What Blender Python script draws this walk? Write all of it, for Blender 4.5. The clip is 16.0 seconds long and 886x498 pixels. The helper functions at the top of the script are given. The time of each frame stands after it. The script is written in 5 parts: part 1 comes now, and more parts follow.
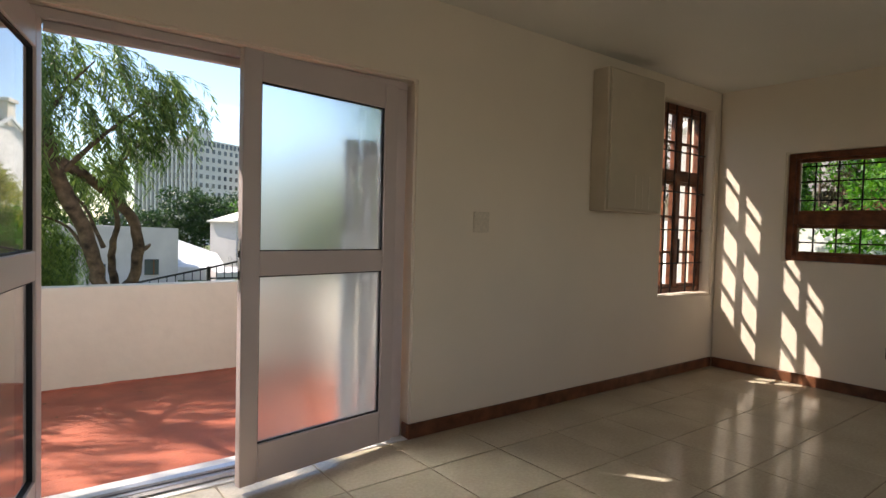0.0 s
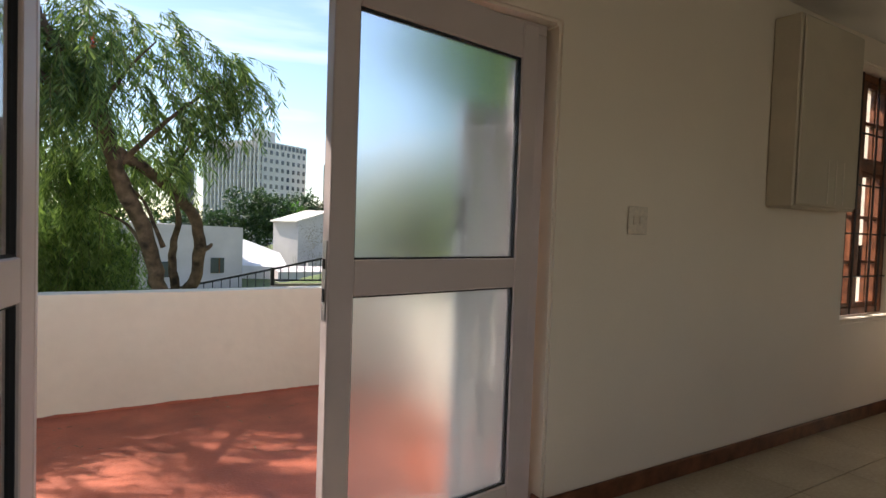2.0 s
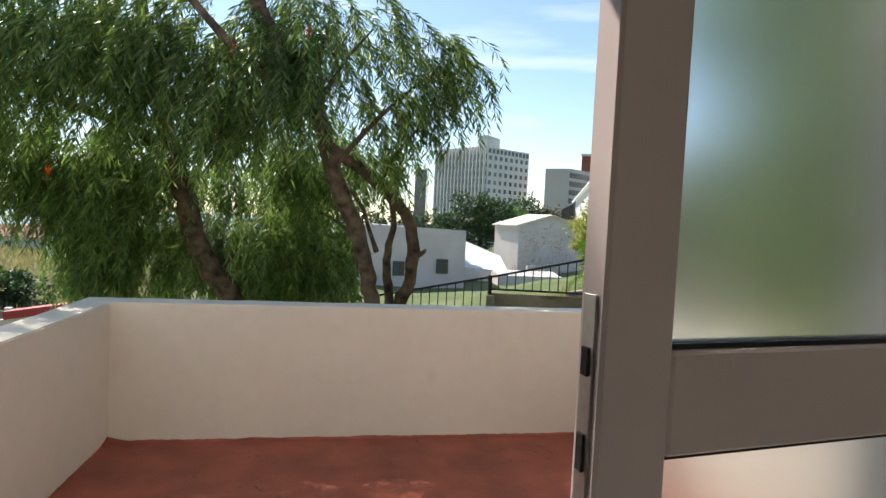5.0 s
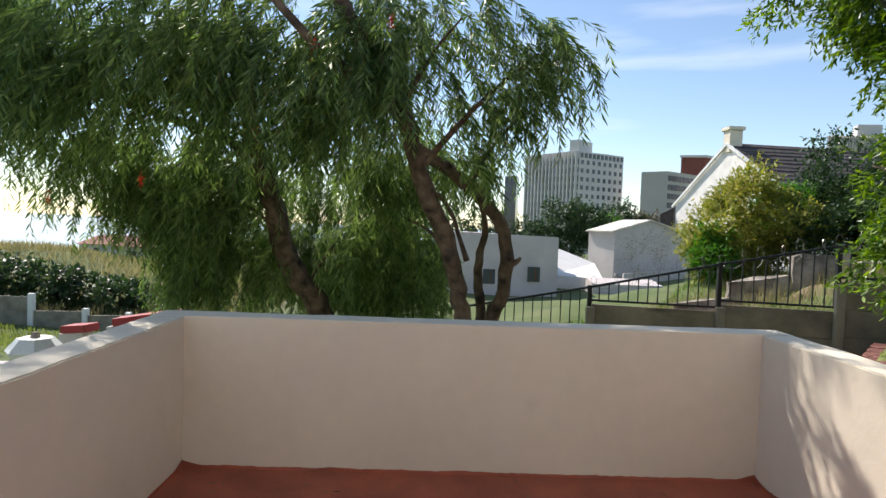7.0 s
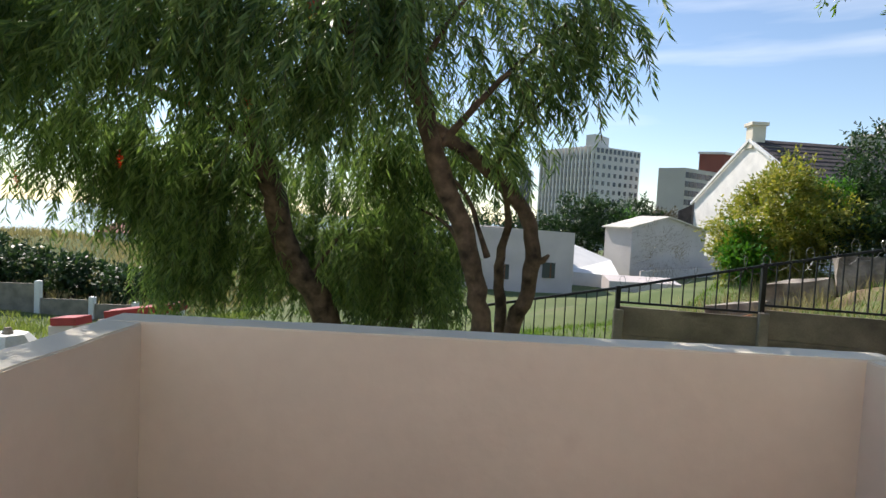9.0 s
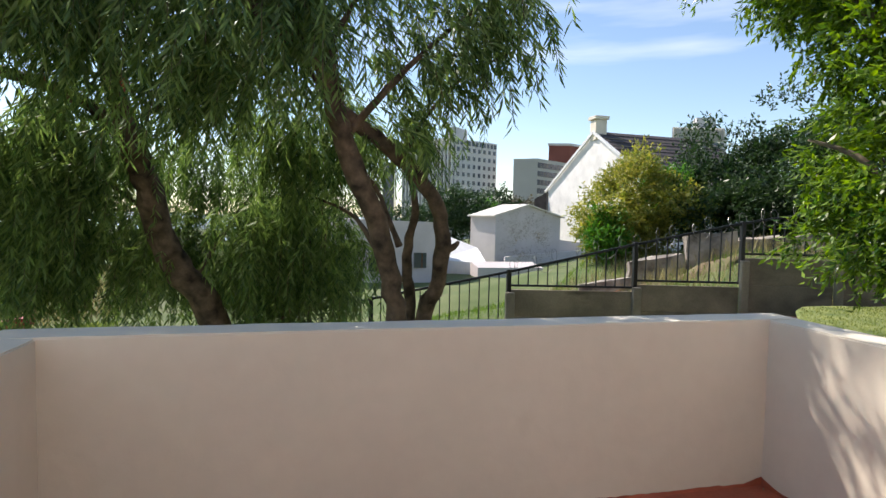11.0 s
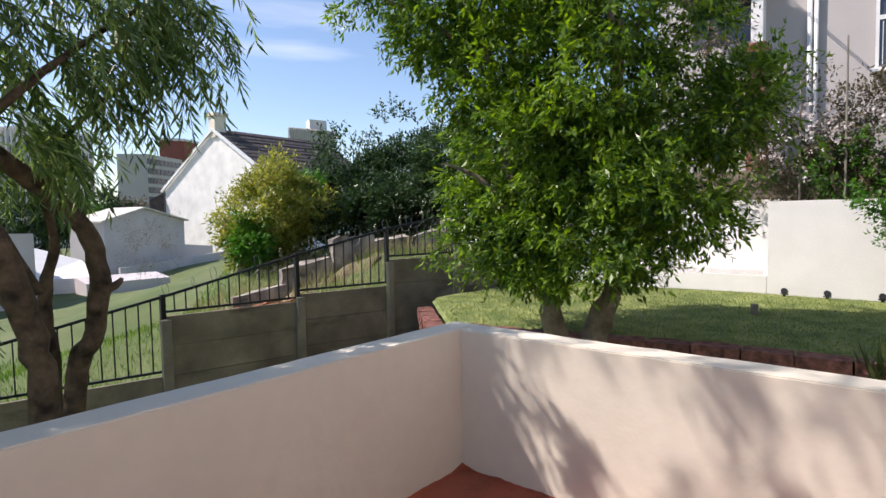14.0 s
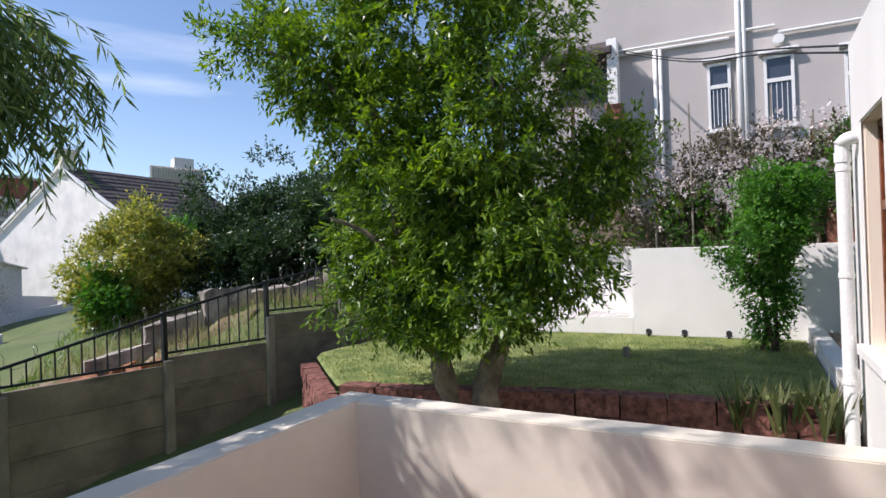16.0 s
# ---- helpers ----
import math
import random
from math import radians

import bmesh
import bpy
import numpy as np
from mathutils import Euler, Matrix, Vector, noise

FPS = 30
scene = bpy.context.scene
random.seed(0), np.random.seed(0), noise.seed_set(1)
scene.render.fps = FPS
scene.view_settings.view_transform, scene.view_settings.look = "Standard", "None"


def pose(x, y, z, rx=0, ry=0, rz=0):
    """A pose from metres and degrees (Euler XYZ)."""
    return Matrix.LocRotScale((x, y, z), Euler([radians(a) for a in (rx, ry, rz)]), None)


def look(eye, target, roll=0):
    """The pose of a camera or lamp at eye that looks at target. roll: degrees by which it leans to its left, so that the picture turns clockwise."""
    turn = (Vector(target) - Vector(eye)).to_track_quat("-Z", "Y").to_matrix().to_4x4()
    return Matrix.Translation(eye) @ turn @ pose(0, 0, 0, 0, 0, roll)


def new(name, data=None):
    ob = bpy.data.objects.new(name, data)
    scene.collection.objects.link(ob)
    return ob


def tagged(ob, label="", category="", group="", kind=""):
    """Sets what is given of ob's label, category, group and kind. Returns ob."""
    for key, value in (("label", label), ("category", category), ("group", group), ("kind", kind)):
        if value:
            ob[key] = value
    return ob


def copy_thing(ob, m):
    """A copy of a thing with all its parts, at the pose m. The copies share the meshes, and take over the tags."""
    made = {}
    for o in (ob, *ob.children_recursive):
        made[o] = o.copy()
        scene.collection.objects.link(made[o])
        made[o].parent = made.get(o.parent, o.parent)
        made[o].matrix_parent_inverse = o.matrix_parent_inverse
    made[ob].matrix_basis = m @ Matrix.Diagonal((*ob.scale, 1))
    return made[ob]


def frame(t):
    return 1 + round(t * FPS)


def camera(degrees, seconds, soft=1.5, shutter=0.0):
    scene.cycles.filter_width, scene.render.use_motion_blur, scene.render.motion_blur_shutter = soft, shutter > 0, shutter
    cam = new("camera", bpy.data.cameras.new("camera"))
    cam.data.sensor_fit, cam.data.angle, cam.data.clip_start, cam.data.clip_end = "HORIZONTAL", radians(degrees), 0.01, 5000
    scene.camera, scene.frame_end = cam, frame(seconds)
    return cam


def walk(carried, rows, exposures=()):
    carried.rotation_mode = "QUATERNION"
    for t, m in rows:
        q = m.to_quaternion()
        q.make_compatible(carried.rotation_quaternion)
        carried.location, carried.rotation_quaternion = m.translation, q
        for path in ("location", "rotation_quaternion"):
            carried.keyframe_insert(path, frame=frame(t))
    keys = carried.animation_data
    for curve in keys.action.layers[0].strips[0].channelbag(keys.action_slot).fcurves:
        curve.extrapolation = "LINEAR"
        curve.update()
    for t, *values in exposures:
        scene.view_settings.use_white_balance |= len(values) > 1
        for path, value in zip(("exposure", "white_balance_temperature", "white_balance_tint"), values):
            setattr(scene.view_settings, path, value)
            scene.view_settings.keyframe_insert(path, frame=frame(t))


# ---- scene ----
PATH = [
    (0, (0.043, -2.742, 1.24), (1.259, -1.156, 1.168), 1.5),
    (0.5, (0.105, -2.52, 1.237), (1.287, -0.908, 1.163), 1.5),
    (1, (0.156, -2.279, 1.224), (1.303, -0.642, 1.15), 1.6),
    (1.5, (0.206, -2.021, 1.23), (1.312, -0.357, 1.157), 1.8),
    (2, (0.275, -1.788, 1.219), (1.332, -0.091, 1.146), 2.0),
    (2.5, (0.33, -1.589, 1.217), (1.295, 0.162, 1.142), 2.2),
    (3, (0.391, -1.431, 1.203), (1.262, 0.368, 1.127), 2.2),
    (3.5, (0.462, -1.215, 1.213), (1.243, 0.624, 1.134), 2.4),
    (4, (0.517, -1.034, 1.22), (1.187, 0.849, 1.14), 2.5),
    (4.5, (0.58, -0.843, 1.23), (1.09, 1.089, 1.144), 2.6),
    (5, (0.626, -0.695, 1.235), (0.981, 1.271, 1.144), 2.8),
    (7.5, (0.655, -0.018, 1.213), (0.624, 1.981, 1.135), 2.4),
    (8, (0.65, 0.183, 1.224), (0.556, 2.179, 1.137), 2.9),
    (10.5, (0.423, 0.664, 1.142), (0.744, 2.635, 1.031), 2.1),
    (11, (0.261, 0.64, 1.146), (0.725, 2.583, 1.035), 1.2),
    (11.5, (0.16, 0.703, 1.178), (0.895, 2.56, 1.065), 0.7),
    (12, (0.078, 0.802, 1.193), (1.037, 2.554, 1.084), 0.4),
    (12.5, (0.032, 0.877, 1.208), (1.155, 2.529, 1.097), 0.0),
    (13, (-0.044, 0.913, 1.256), (1.264, 2.421, 1.144), -0.5),
    (13.5, (-0.102, 0.932, 1.307), (1.336, 2.318, 1.192), -0.7),
    (14, (-0.116, 0.948, 1.355), (1.407, 2.239, 1.236), -1.1),
    (14.5, (-0.113, 0.974, 1.397), (1.473, 2.188, 1.293), -1.4),
    (15, (-0.073, 0.995, 1.438), (1.57, 2.133, 1.371), -1.7),
    (15.5, (-0.069, 1.048, 1.481), (1.645, 2.078, 1.461), -1.8),
    (16, (-0.101, 1.078, 1.512), (1.663, 2.021, 1.522), -1.9),
]
cam = camera(75.4, 16.0)
cam_path = [(t, look(e, g, r)) for t, e, g, r in PATH]
walk(cam, cam_path, exposures=[(0, 1.05, 6600, 12), (2, 0.88, 6550, 12), (5, 0.72, 6550, 9), (7.5, 0.35, 6450, 11), (8, 0.31, 6450, 11), (10.5, 0.53, 6450, 12), (12.5, 0.55, 6400, 15), (14.5, 0.36, 6200, 17), (16, 0.28, 6000, 17)])

# ---- world and sun ----
SUN = Vector((0.75, -1.0, -1.40)).normalized()  # the way the sunlight travels
world = bpy.data.worlds.new("sky")
scene.world = world
world.use_nodes = True
wn, wl = world.node_tree.nodes, world.node_tree.links
sky = wn.new("ShaderNodeTexSky")
sky.sky_type = "NISHITA"
sky.sun_disc = False
sky.sun_elevation = math.asin(-SUN.z)
sky.sun_rotation = math.atan2(-SUN.x, -SUN.y)
sky.altitude = 50
sky.air_density = 1.0
sky.dust_density = 0.25
# thin streaks of cloud in the sky
wco = wn.new("ShaderNodeTexCoord")
wmap = wn.new("ShaderNodeMapping")
wmap.inputs["Scale"].default_value = (1.2, 1.2, 9.0)
wno = wn.new("ShaderNodeTexNoise")
wno.inputs["Scale"].default_value = 1.6
wno.inputs["Detail"].default_value = 5
wra = wn.new("ShaderNodeValToRGB")
wra.color_ramp.elements[0].position, wra.color_ramp.elements[1].position = 0.55, 0.82
wra.color_ramp.elements[1].color = (0.55, 0.55, 0.55, 1)
wmix = wn.new("ShaderNodeMixRGB")
wmix.inputs[2].default_value = (7.5, 7.7, 8.0, 1)
wl.new(wco.outputs["Generated"], wmap.inputs[0])
wl.new(wmap.outputs[0], wno.inputs["Vector"])
wl.new(wno.outputs[0], wra.inputs[0])
wl.new(wra.outputs[0], wmix.inputs[0])
wl.new(sky.outputs[0], wmix.inputs[1])
wl.new(wmix.outputs[0], wn["Background"].inputs[0])
wn["Background"].inputs[1].default_value = 0.13
sun = new("sun", bpy.data.lights.new("sun", "SUN"))
sun.data.energy, sun.data.angle, sun.data.color = 5.0, radians(0.53), (1.0, 0.91, 0.82)
sun.rotation_mode = "QUATERNION"
sun.rotation_quaternion = SUN.to_track_quat("-Z", "Y")


# ---- materials ----
def mat(name, col, rough=0.6, metal=0.0, var=0.12, scale=3.0, bump=0.15, bscale=60.0, col2=None, spec=0.4, island=0.0, stain=None, obj_rand=0.0, grain=0.35):
    """A worn surface: base colour that wanders at two scales, with fine relief."""
    m = bpy.data.materials.new(name)
    m.use_nodes = True
    n, l = m.node_tree.nodes, m.node_tree.links
    b = n["Principled BSDF"]
    b.inputs["Roughness"].default_value, b.inputs["Metallic"].default_value = rough, metal
    b.inputs["Specular IOR Level"].default_value = spec
    co = n.new("ShaderNodeTexCoord")
    geo = n.new("ShaderNodeNewGeometry")
    a = n.new("ShaderNodeTexNoise")
    a.inputs["Scale"].default_value, a.inputs["Detail"].default_value = scale, 6
    f = n.new("ShaderNodeTexNoise")
    f.inputs["Scale"].default_value, f.inputs["Detail"].default_value = bscale, 4
    l.new(geo.outputs["Position"], a.inputs["Vector"])
    l.new(geo.outputs["Position"], f.inputs["Vector"])
    r = n.new("ShaderNodeValToRGB")
    c2 = col2 or [c * (1 - 2.2 * var) for c in col]
    r.color_ramp.elements[0].color = (*c2, 1)
    r.color_ramp.elements[1].color = (*[min(1, c * (1 + var)) for c in col], 1)
    r.color_ramp.elements[0].position, r.color_ramp.elements[1].position = 0.3, 0.65
    l.new(a.outputs[0], r.inputs[0])
    last = r.outputs[0]
    mx = n.new("ShaderNodeMixRGB")
    mx.blend_type = "MULTIPLY"
    mx.inputs[0].default_value = grain
    l.new(last, mx.inputs[1])
    l.new(f.outputs[0], mx.inputs[2])
    br = n.new("ShaderNodeHueSaturation")
    br.inputs["Value"].default_value = 1 + 0.57 * grain
    l.new(mx.outputs[0], br.inputs["Color"])
    last = br.outputs[0]
    if island or obj_rand:
        src = geo.outputs["Random Per Island"] if island else n.new("ShaderNodeObjectInfo").outputs["Random"]
        k = island or obj_rand
        mr = n.new("ShaderNodeMapRange")
        mr.inputs["To Min"].default_value, mr.inputs["To Max"].default_value = 1.2 * (1 - k), 1.2 * (1 + k)
        l.new(src, mr.inputs["Value"])
        l.new(mr.outputs[0], br.inputs["Value"])
    if stain:
        s = n.new("ShaderNodeTexNoise")
        s.inputs["Scale"].default_value, s.inputs["Detail"].default_value = stain[1], 8
        sr = n.new("ShaderNodeValToRGB")
        sr.color_ramp.elements[0].position, sr.color_ramp.elements[1].position = stain[2], stain[2] + 0.15
        mp = n.new("ShaderNodeMapping")
        mp.inputs["Scale"].default_value = stain[3] if len(stain) > 3 else (1, 1, 1)
        l.new(geo.outputs["Position"], mp.inputs[0])
        l.new(mp.outputs[0], s.inputs["Vector"])
        l.new(s.outputs[0], sr.inputs[0])
        sm = n.new("ShaderNodeMixRGB")
        sm.inputs[2].default_value = (*stain[0], 1)
        l.new(sr.outputs[0], sm.inputs[0])
        l.new(last, sm.inputs[1])
        last = sm.outputs[0]
    l.new(last, b.inputs["Base Color"])
    if bump:
        bp = n.new("ShaderNodeBump")
        bp.inputs["Strength"].default_value, bp.inputs["Distance"].default_value = bump, 0.01
        l.new(f.outputs[0], bp.inputs["Height"])
        l.new(bp.outputs[0], b.inputs["Normal"])
    return m


def leaf_mat(name, col, col2, back=0.35, rough=0.45):
    """Leaves: varied leaf by leaf, and letting some light through."""
    m = bpy.data.materials.new(name)
    m.use_nodes = True
    n, l = m.node_tree.nodes, m.node_tree.links
    b = n["Principled BSDF"]
    b.inputs["Roughness"].default_value = rough
    b.inputs["Specular IOR Level"].default_value = 0.4
    geo = n.new("ShaderNodeNewGeometry")
    no = n.new("ShaderNodeTexNoise")
    no.inputs["Scale"].default_value = 1.3
    l.new(geo.outputs["Position"], no.inputs["Vector"])
    ad = n.new("ShaderNodeMath")
    ad.operation = "MULTIPLY_ADD"
    ad.inputs[1].default_value = 0.55
    l.new(geo.outputs["Random Per Island"], ad.inputs[0])
    hv = n.new("ShaderNodeMath")
    hv.operation = "MULTIPLY"
    hv.inputs[1].default_value = 0.45
    l.new(no.outputs[0], hv.inputs[0])
    l.new(hv.outputs[0], ad.inputs[2])
    r = n.new("ShaderNodeValToRGB")
    r.color_ramp.elements[0].color, r.color_ramp.elements[1].color = (*col, 1), (*col2, 1)
    r.color_ramp.elements[0].position, r.color_ramp.elements[1].position = 0.2, 0.8
    l.new(ad.outputs[0], r.inputs[0])
    l.new(r.outputs[0], b.inputs["Base Color"])
    tr = n.new("ShaderNodeBsdfTranslucent")
    tc = n.new("ShaderNodeHueSaturation")
    tc.inputs["Saturation"].default_value, tc.inputs["Value"].default_value = 1.15, 1.7
    l.new(r.outputs[0], tc.inputs["Color"])
    l.new(tc.outputs[0], tr.inputs[0])
    mx = n.new("ShaderNodeMixShader")
    mx.inputs[0].default_value = back
    l.new(b.outputs[0], mx.inputs[1])
    l.new(tr.outputs[0], mx.inputs[2])
    l.new(mx.outputs[0], n["Material Output"].inputs[0])
    return m


def glass_mat(name, rough, coat=0.0, tint=(1, 1, 1), ior=1.2):
    m = bpy.data.materials.new(name)
    m.use_nodes = True
    b = m.node_tree.nodes["Principled BSDF"]
    b.inputs["Base Color"].default_value = (*tint, 1)
    b.inputs["Roughness"].default_value = rough
    b.inputs["Transmission Weight"].default_value = 1
    b.inputs["IOR"].default_value = ior
    b.inputs["Coat Weight"].default_value = coat
    b.inputs["Coat Roughness"].default_value = 0.01
    return m


M_WALL = mat("room_plaster", (0.80, 0.69, 0.56), 0.7, var=0.02, scale=1.2, bump=0.06, bscale=90, grain=0.05)
M_CEIL = mat("ceiling_paint", (0.80, 0.76, 0.69), 0.8, var=0.02, scale=1, bump=0.05, grain=0.05)
M_OUT = mat("cream_plaster", (0.70, 0.635, 0.515), 0.75, var=0.03, scale=1.2, bump=0.3, bscale=11, stain=((0.62, 0.555, 0.44), 1.7, 0.66), grain=0.09)
M_HOUSE = mat("white_plaster", (0.78, 0.76, 0.72), 0.8, var=0.03, scale=1.5, bump=0.2, bscale=40, grain=0.1)
M_FLOOR = mat("beige_tile", (0.52, 0.45, 0.33), 0.16, var=0.05, scale=2.5, bump=0.02, spec=0.5, obj_rand=0.04)
M_GROUT = mat("grout", (0.25, 0.20, 0.14), 0.9, var=0.1)
M_SKIRT = mat("varnished_skirting", (0.16, 0.06, 0.028), 0.35, var=0.25, scale=9, bump=0.08)
M_RED = mat("red_floor_paint", (0.35, 0.09, 0.045), 0.55, var=0.14, scale=3.5, bump=0.3, bscale=55, stain=((0.22, 0.075, 0.045), 2.3, 0.62))
M_ALU = mat("white_aluminium", (0.56, 0.47, 0.45), 0.38, var=0.02, bump=0.01, spec=0.5, grain=0.04)
M_TRACK = mat("bare_aluminium", (0.55, 0.55, 0.58), 0.35, 0.9, var=0.04, bump=0.03)
M_GASKET = mat("black_gasket", (0.015, 0.015, 0.017), 0.6, var=0.05, bump=0)
M_STEEL = mat("lock_steel", (0.42, 0.38, 0.38), 0.35, 0.9, var=0.08, bump=0.02)
M_HOLE = mat("keyhole_black", (0.01, 0.01, 0.01), 0.8, var=0.0, bump=0)
M_WOOD = mat("red_brown_timber", (0.17, 0.055, 0.022), 0.4, var=0.25, scale=12, bump=0.12, bscale=120)
M_BAR = mat("dark_iron_bar", (0.03, 0.018, 0.014), 0.5, 0.3, var=0.1, bump=0.05)
M_PLASTIC = mat("cream_plastic", (0.70, 0.60, 0.48), 0.4, var=0.02, bump=0)
M_FROST = glass_mat("frosted_glass", 0.50, 0.0, (0.88, 0.93, 0.95), 1.12)
M_FROST_OUT = glass_mat("smooth_door_glass", 0.03, 1.0, (0.86, 0.88, 0.88), 1.5)
M_PANE = glass_mat("clear_glass", 0.0, 0.0, (0.97, 0.98, 0.97), 1.03)
M_IRON = mat("black_fence_iron", (0.022, 0.024, 0.026), 0.5, 0.4, var=0.15, bump=0.05)
M_CONC = mat("grey_brown_concrete", (0.25, 0.21, 0.155), 0.9, var=0.2, scale=2.0, bump=0.4, bscale=50, stain=((0.12, 0.10, 0.07), 1.4, 0.53, (1, 1, 2.5)), obj_rand=0.12)
M_CPOST = mat("pale_concrete_post", (0.27, 0.24, 0.19), 0.9, var=0.15, scale=3.0, bump=0.4, bscale=50)
M_WIRE = mat("galvanised_wire", (0.28, 0.27, 0.25), 0.45, 0.8, var=0.1, bump=0)
M_BLOCK = mat("red_split_block", (0.20, 0.085, 0.065), 0.95, var=0.3, scale=14, bump=1.0, bscale=38, obj_rand=0.15)
M_BARK = mat("grey_brown_bark", (0.13, 0.088, 0.058), 0.95, var=0.35, scale=9, bump=1.0, bscale=42)
M_BARK2 = mat("pale_bark", (0.20, 0.155, 0.11), 0.9, var=0.25, scale=7, bump=0.7, bscale=40)
M_LEAF_A = leaf_mat("willow_leaf", (0.05, 0.10, 0.03), (0.22, 0.30, 0.09), 0.38)
M_LEAF_B = leaf_mat("glossy_leaf", (0.022, 0.066, 0.014), (0.23, 0.34, 0.042), 0.4, 0.35)
M_LEAF_Y = leaf_mat("yellow_green_leaf", (0.11, 0.16, 0.028), (0.40, 0.37, 0.085), 0.36)
M_LEAF_D = leaf_mat("dark_leaf", (0.016, 0.04, 0.014), (0.055, 0.095, 0.028), 0.25)
M_LEAF_G = leaf_mat("fresh_leaf", (0.04, 0.13, 0.022), (0.14, 0.29, 0.045), 0.42)
M_LEAF_DRY = leaf_mat("dry_creeper_leaf", (0.06, 0.05, 0.03), (0.16, 0.14, 0.08), 0.25)
M_PETAL = leaf_mat("white_petal", (0.55, 0.47, 0.46), (0.8, 0.74, 0.72), 0.3)
M_REDFLOWER = leaf_mat("red_flower", (0.5, 0.03, 0.02), (0.75, 0.06, 0.03), 0.3)
M_GRASS = leaf_mat("lawn_blade", (0.12, 0.17, 0.035), (0.32, 0.36, 0.11), 0.3)
M_WEED = leaf_mat("weed_blade", (0.05, 0.12, 0.02), (0.20, 0.28, 0.06), 0.3)
M_DRYGRASS = leaf_mat("dry_grass", (0.16, 0.15, 0.06), (0.38, 0.33, 0.17), 0.3)
M_SOIL = mat("ground_soil", (0.10, 0.12, 0.042), 0.95, var=0.25, scale=0.6, bump=0.5, bscale=18, col2=(0.075, 0.11, 0.03), stain=((0.13, 0.12, 0.06), 0.25, 0.58))
M_LAWN = mat("lawn_ground", (0.22, 0.24, 0.08), 0.95, var=0.2, scale=3.5, bump=0.6, bscale=120, col2=(0.075, 0.12, 0.03))
M_PINK = mat("pale_pink_plaster", (0.60, 0.52, 0.50), 0.85, var=0.06, scale=0.6, bump=0.2)
M_SHEDW = mat("shed_plaster", (0.55, 0.50, 0.48), 0.85, var=0.06, scale=0.5, bump=0.2)
M_GABLE = mat("old_white_plaster", (0.82, 0.79, 0.74), 0.9, var=0.06, scale=0.8, bump=0.4, stain=((0.5, 0.46, 0.4), 1.1, 0.66))
M_ROOF = mat("dark_roof", (0.075, 0.06, 0.058), 0.8, var=0.2, scale=2.0, bump=0.3)
M_TIN = mat("pale_roof_sheet", (0.62, 0.58, 0.50), 0.55, var=0.1, scale=1.0, bump=0.1)
M_TOWER = mat("tower_concrete", (0.60, 0.58, 0.56), 0.8, var=0.05, scale=0.1, bump=0.0)
M_TOWERG = mat("tower_beige", (0.50, 0.47, 0.42), 0.8, var=0.05, scale=0.1, bump=0.0)
M_BRICKT = mat("tower_brick", (0.22, 0.075, 0.055), 0.85, var=0.08, scale=0.2, bump=0.0)
M_WINDK = mat("dark_window_glass", (0.045, 0.055, 0.075), 0.15, var=0.15, scale=0.3, bump=0.0, spec=0.7)
M_GREYH = mat("grey_house_plaster", (0.47, 0.435, 0.41), 0.85, var=0.04, scale=0.8, bump=0.2, stain=((0.40, 0.37, 0.34), 0.9, 0.62))
M_WHITE = mat("white_gloss_paint", (0.78, 0.77, 0.74), 0.4, var=0.03, bump=0.03)
M_BRICK = mat("red_brick", (0.26, 0.11, 0.07), 0.9, var=0.25, scale=12, bump=0.5)
M_PAVE = mat("brick_paving", (0.33, 0.24, 0.19), 0.9, var=0.2, scale=6, bump=0.3)
M_RUBBLE = mat("broken_concrete", (0.33, 0.29, 0.24), 0.95, var=0.35, scale=3, bump=0.8, bscale=25)
M_REDSOIL = mat("red_rubble", (0.28, 0.12, 0.06), 0.95, var=0.3, scale=5, bump=0.8, bscale=20)
M_REDCAP = mat("red_coping", (0.36, 0.04, 0.04), 0.6, var=0.12, bump=0.1)
M_BLUE = mat("blue_canvas", (0.03, 0.05, 0.22), 0.8, var=0.05, bump=0.05)
M_SNAKE = leaf_mat("sword_leaf", (0.035, 0.06, 0.02), (0.16, 0.17, 0.06), 0.2)
M_GATE = mat("grey_gate_paint", (0.40, 0.43, 0.45), 0.5, var=0.08, bump=0.05)
M_BLACK = mat("black_plastic", (0.012, 0.012, 0.012), 0.5, var=0.05, bump=0)
M_CAB = mat("beige_cabinet_board", (0.58, 0.49, 0.37), 0.6, var=0.04, scale=3, bump=0.05, grain=0.08)
M_WATER = mat("sea_water", (0.30, 0.36, 0.40), 0.22, var=0.05, scale=0.02, bump=0.0, spec=0.8)
M_DIRT = mat("dark_dirt", (0.05, 0.032, 0.022), 0.95, var=0.3, scale=20, bump=0.5)


# ---- helpers for building ----
def obj(name, vs, fs, m, parent=None, label="", smooth=False):
    me = bpy.data.meshes.new(name)
    me.from_pydata([tuple(v) for v in vs], [], fs)
    me.materials.append(m)
    if smooth:
        me.polygons.foreach_set("use_smooth", [True] * len(me.polygons))
    me.update()
    o = new(name, me)
    if parent:
        o.parent = parent
        if parent.type == "EMPTY":
            o.matrix_parent_inverse = Matrix.Translation(-parent.location)
    if label:
        o["label"] = label
    return o


def part(name, bm, m, parent=None, label=""):
    me = bpy.data.meshes.new(name)
    bm.normal_update()
    bm.to_mesh(me)
    bm.free()
    me.materials.append(m)
    o = new(name, me)
    if parent:
        o.parent = parent
        if parent.type == "EMPTY":
            o.matrix_parent_inverse = Matrix.Translation(-parent.location)
    if label:
        o["label"] = label
    return o


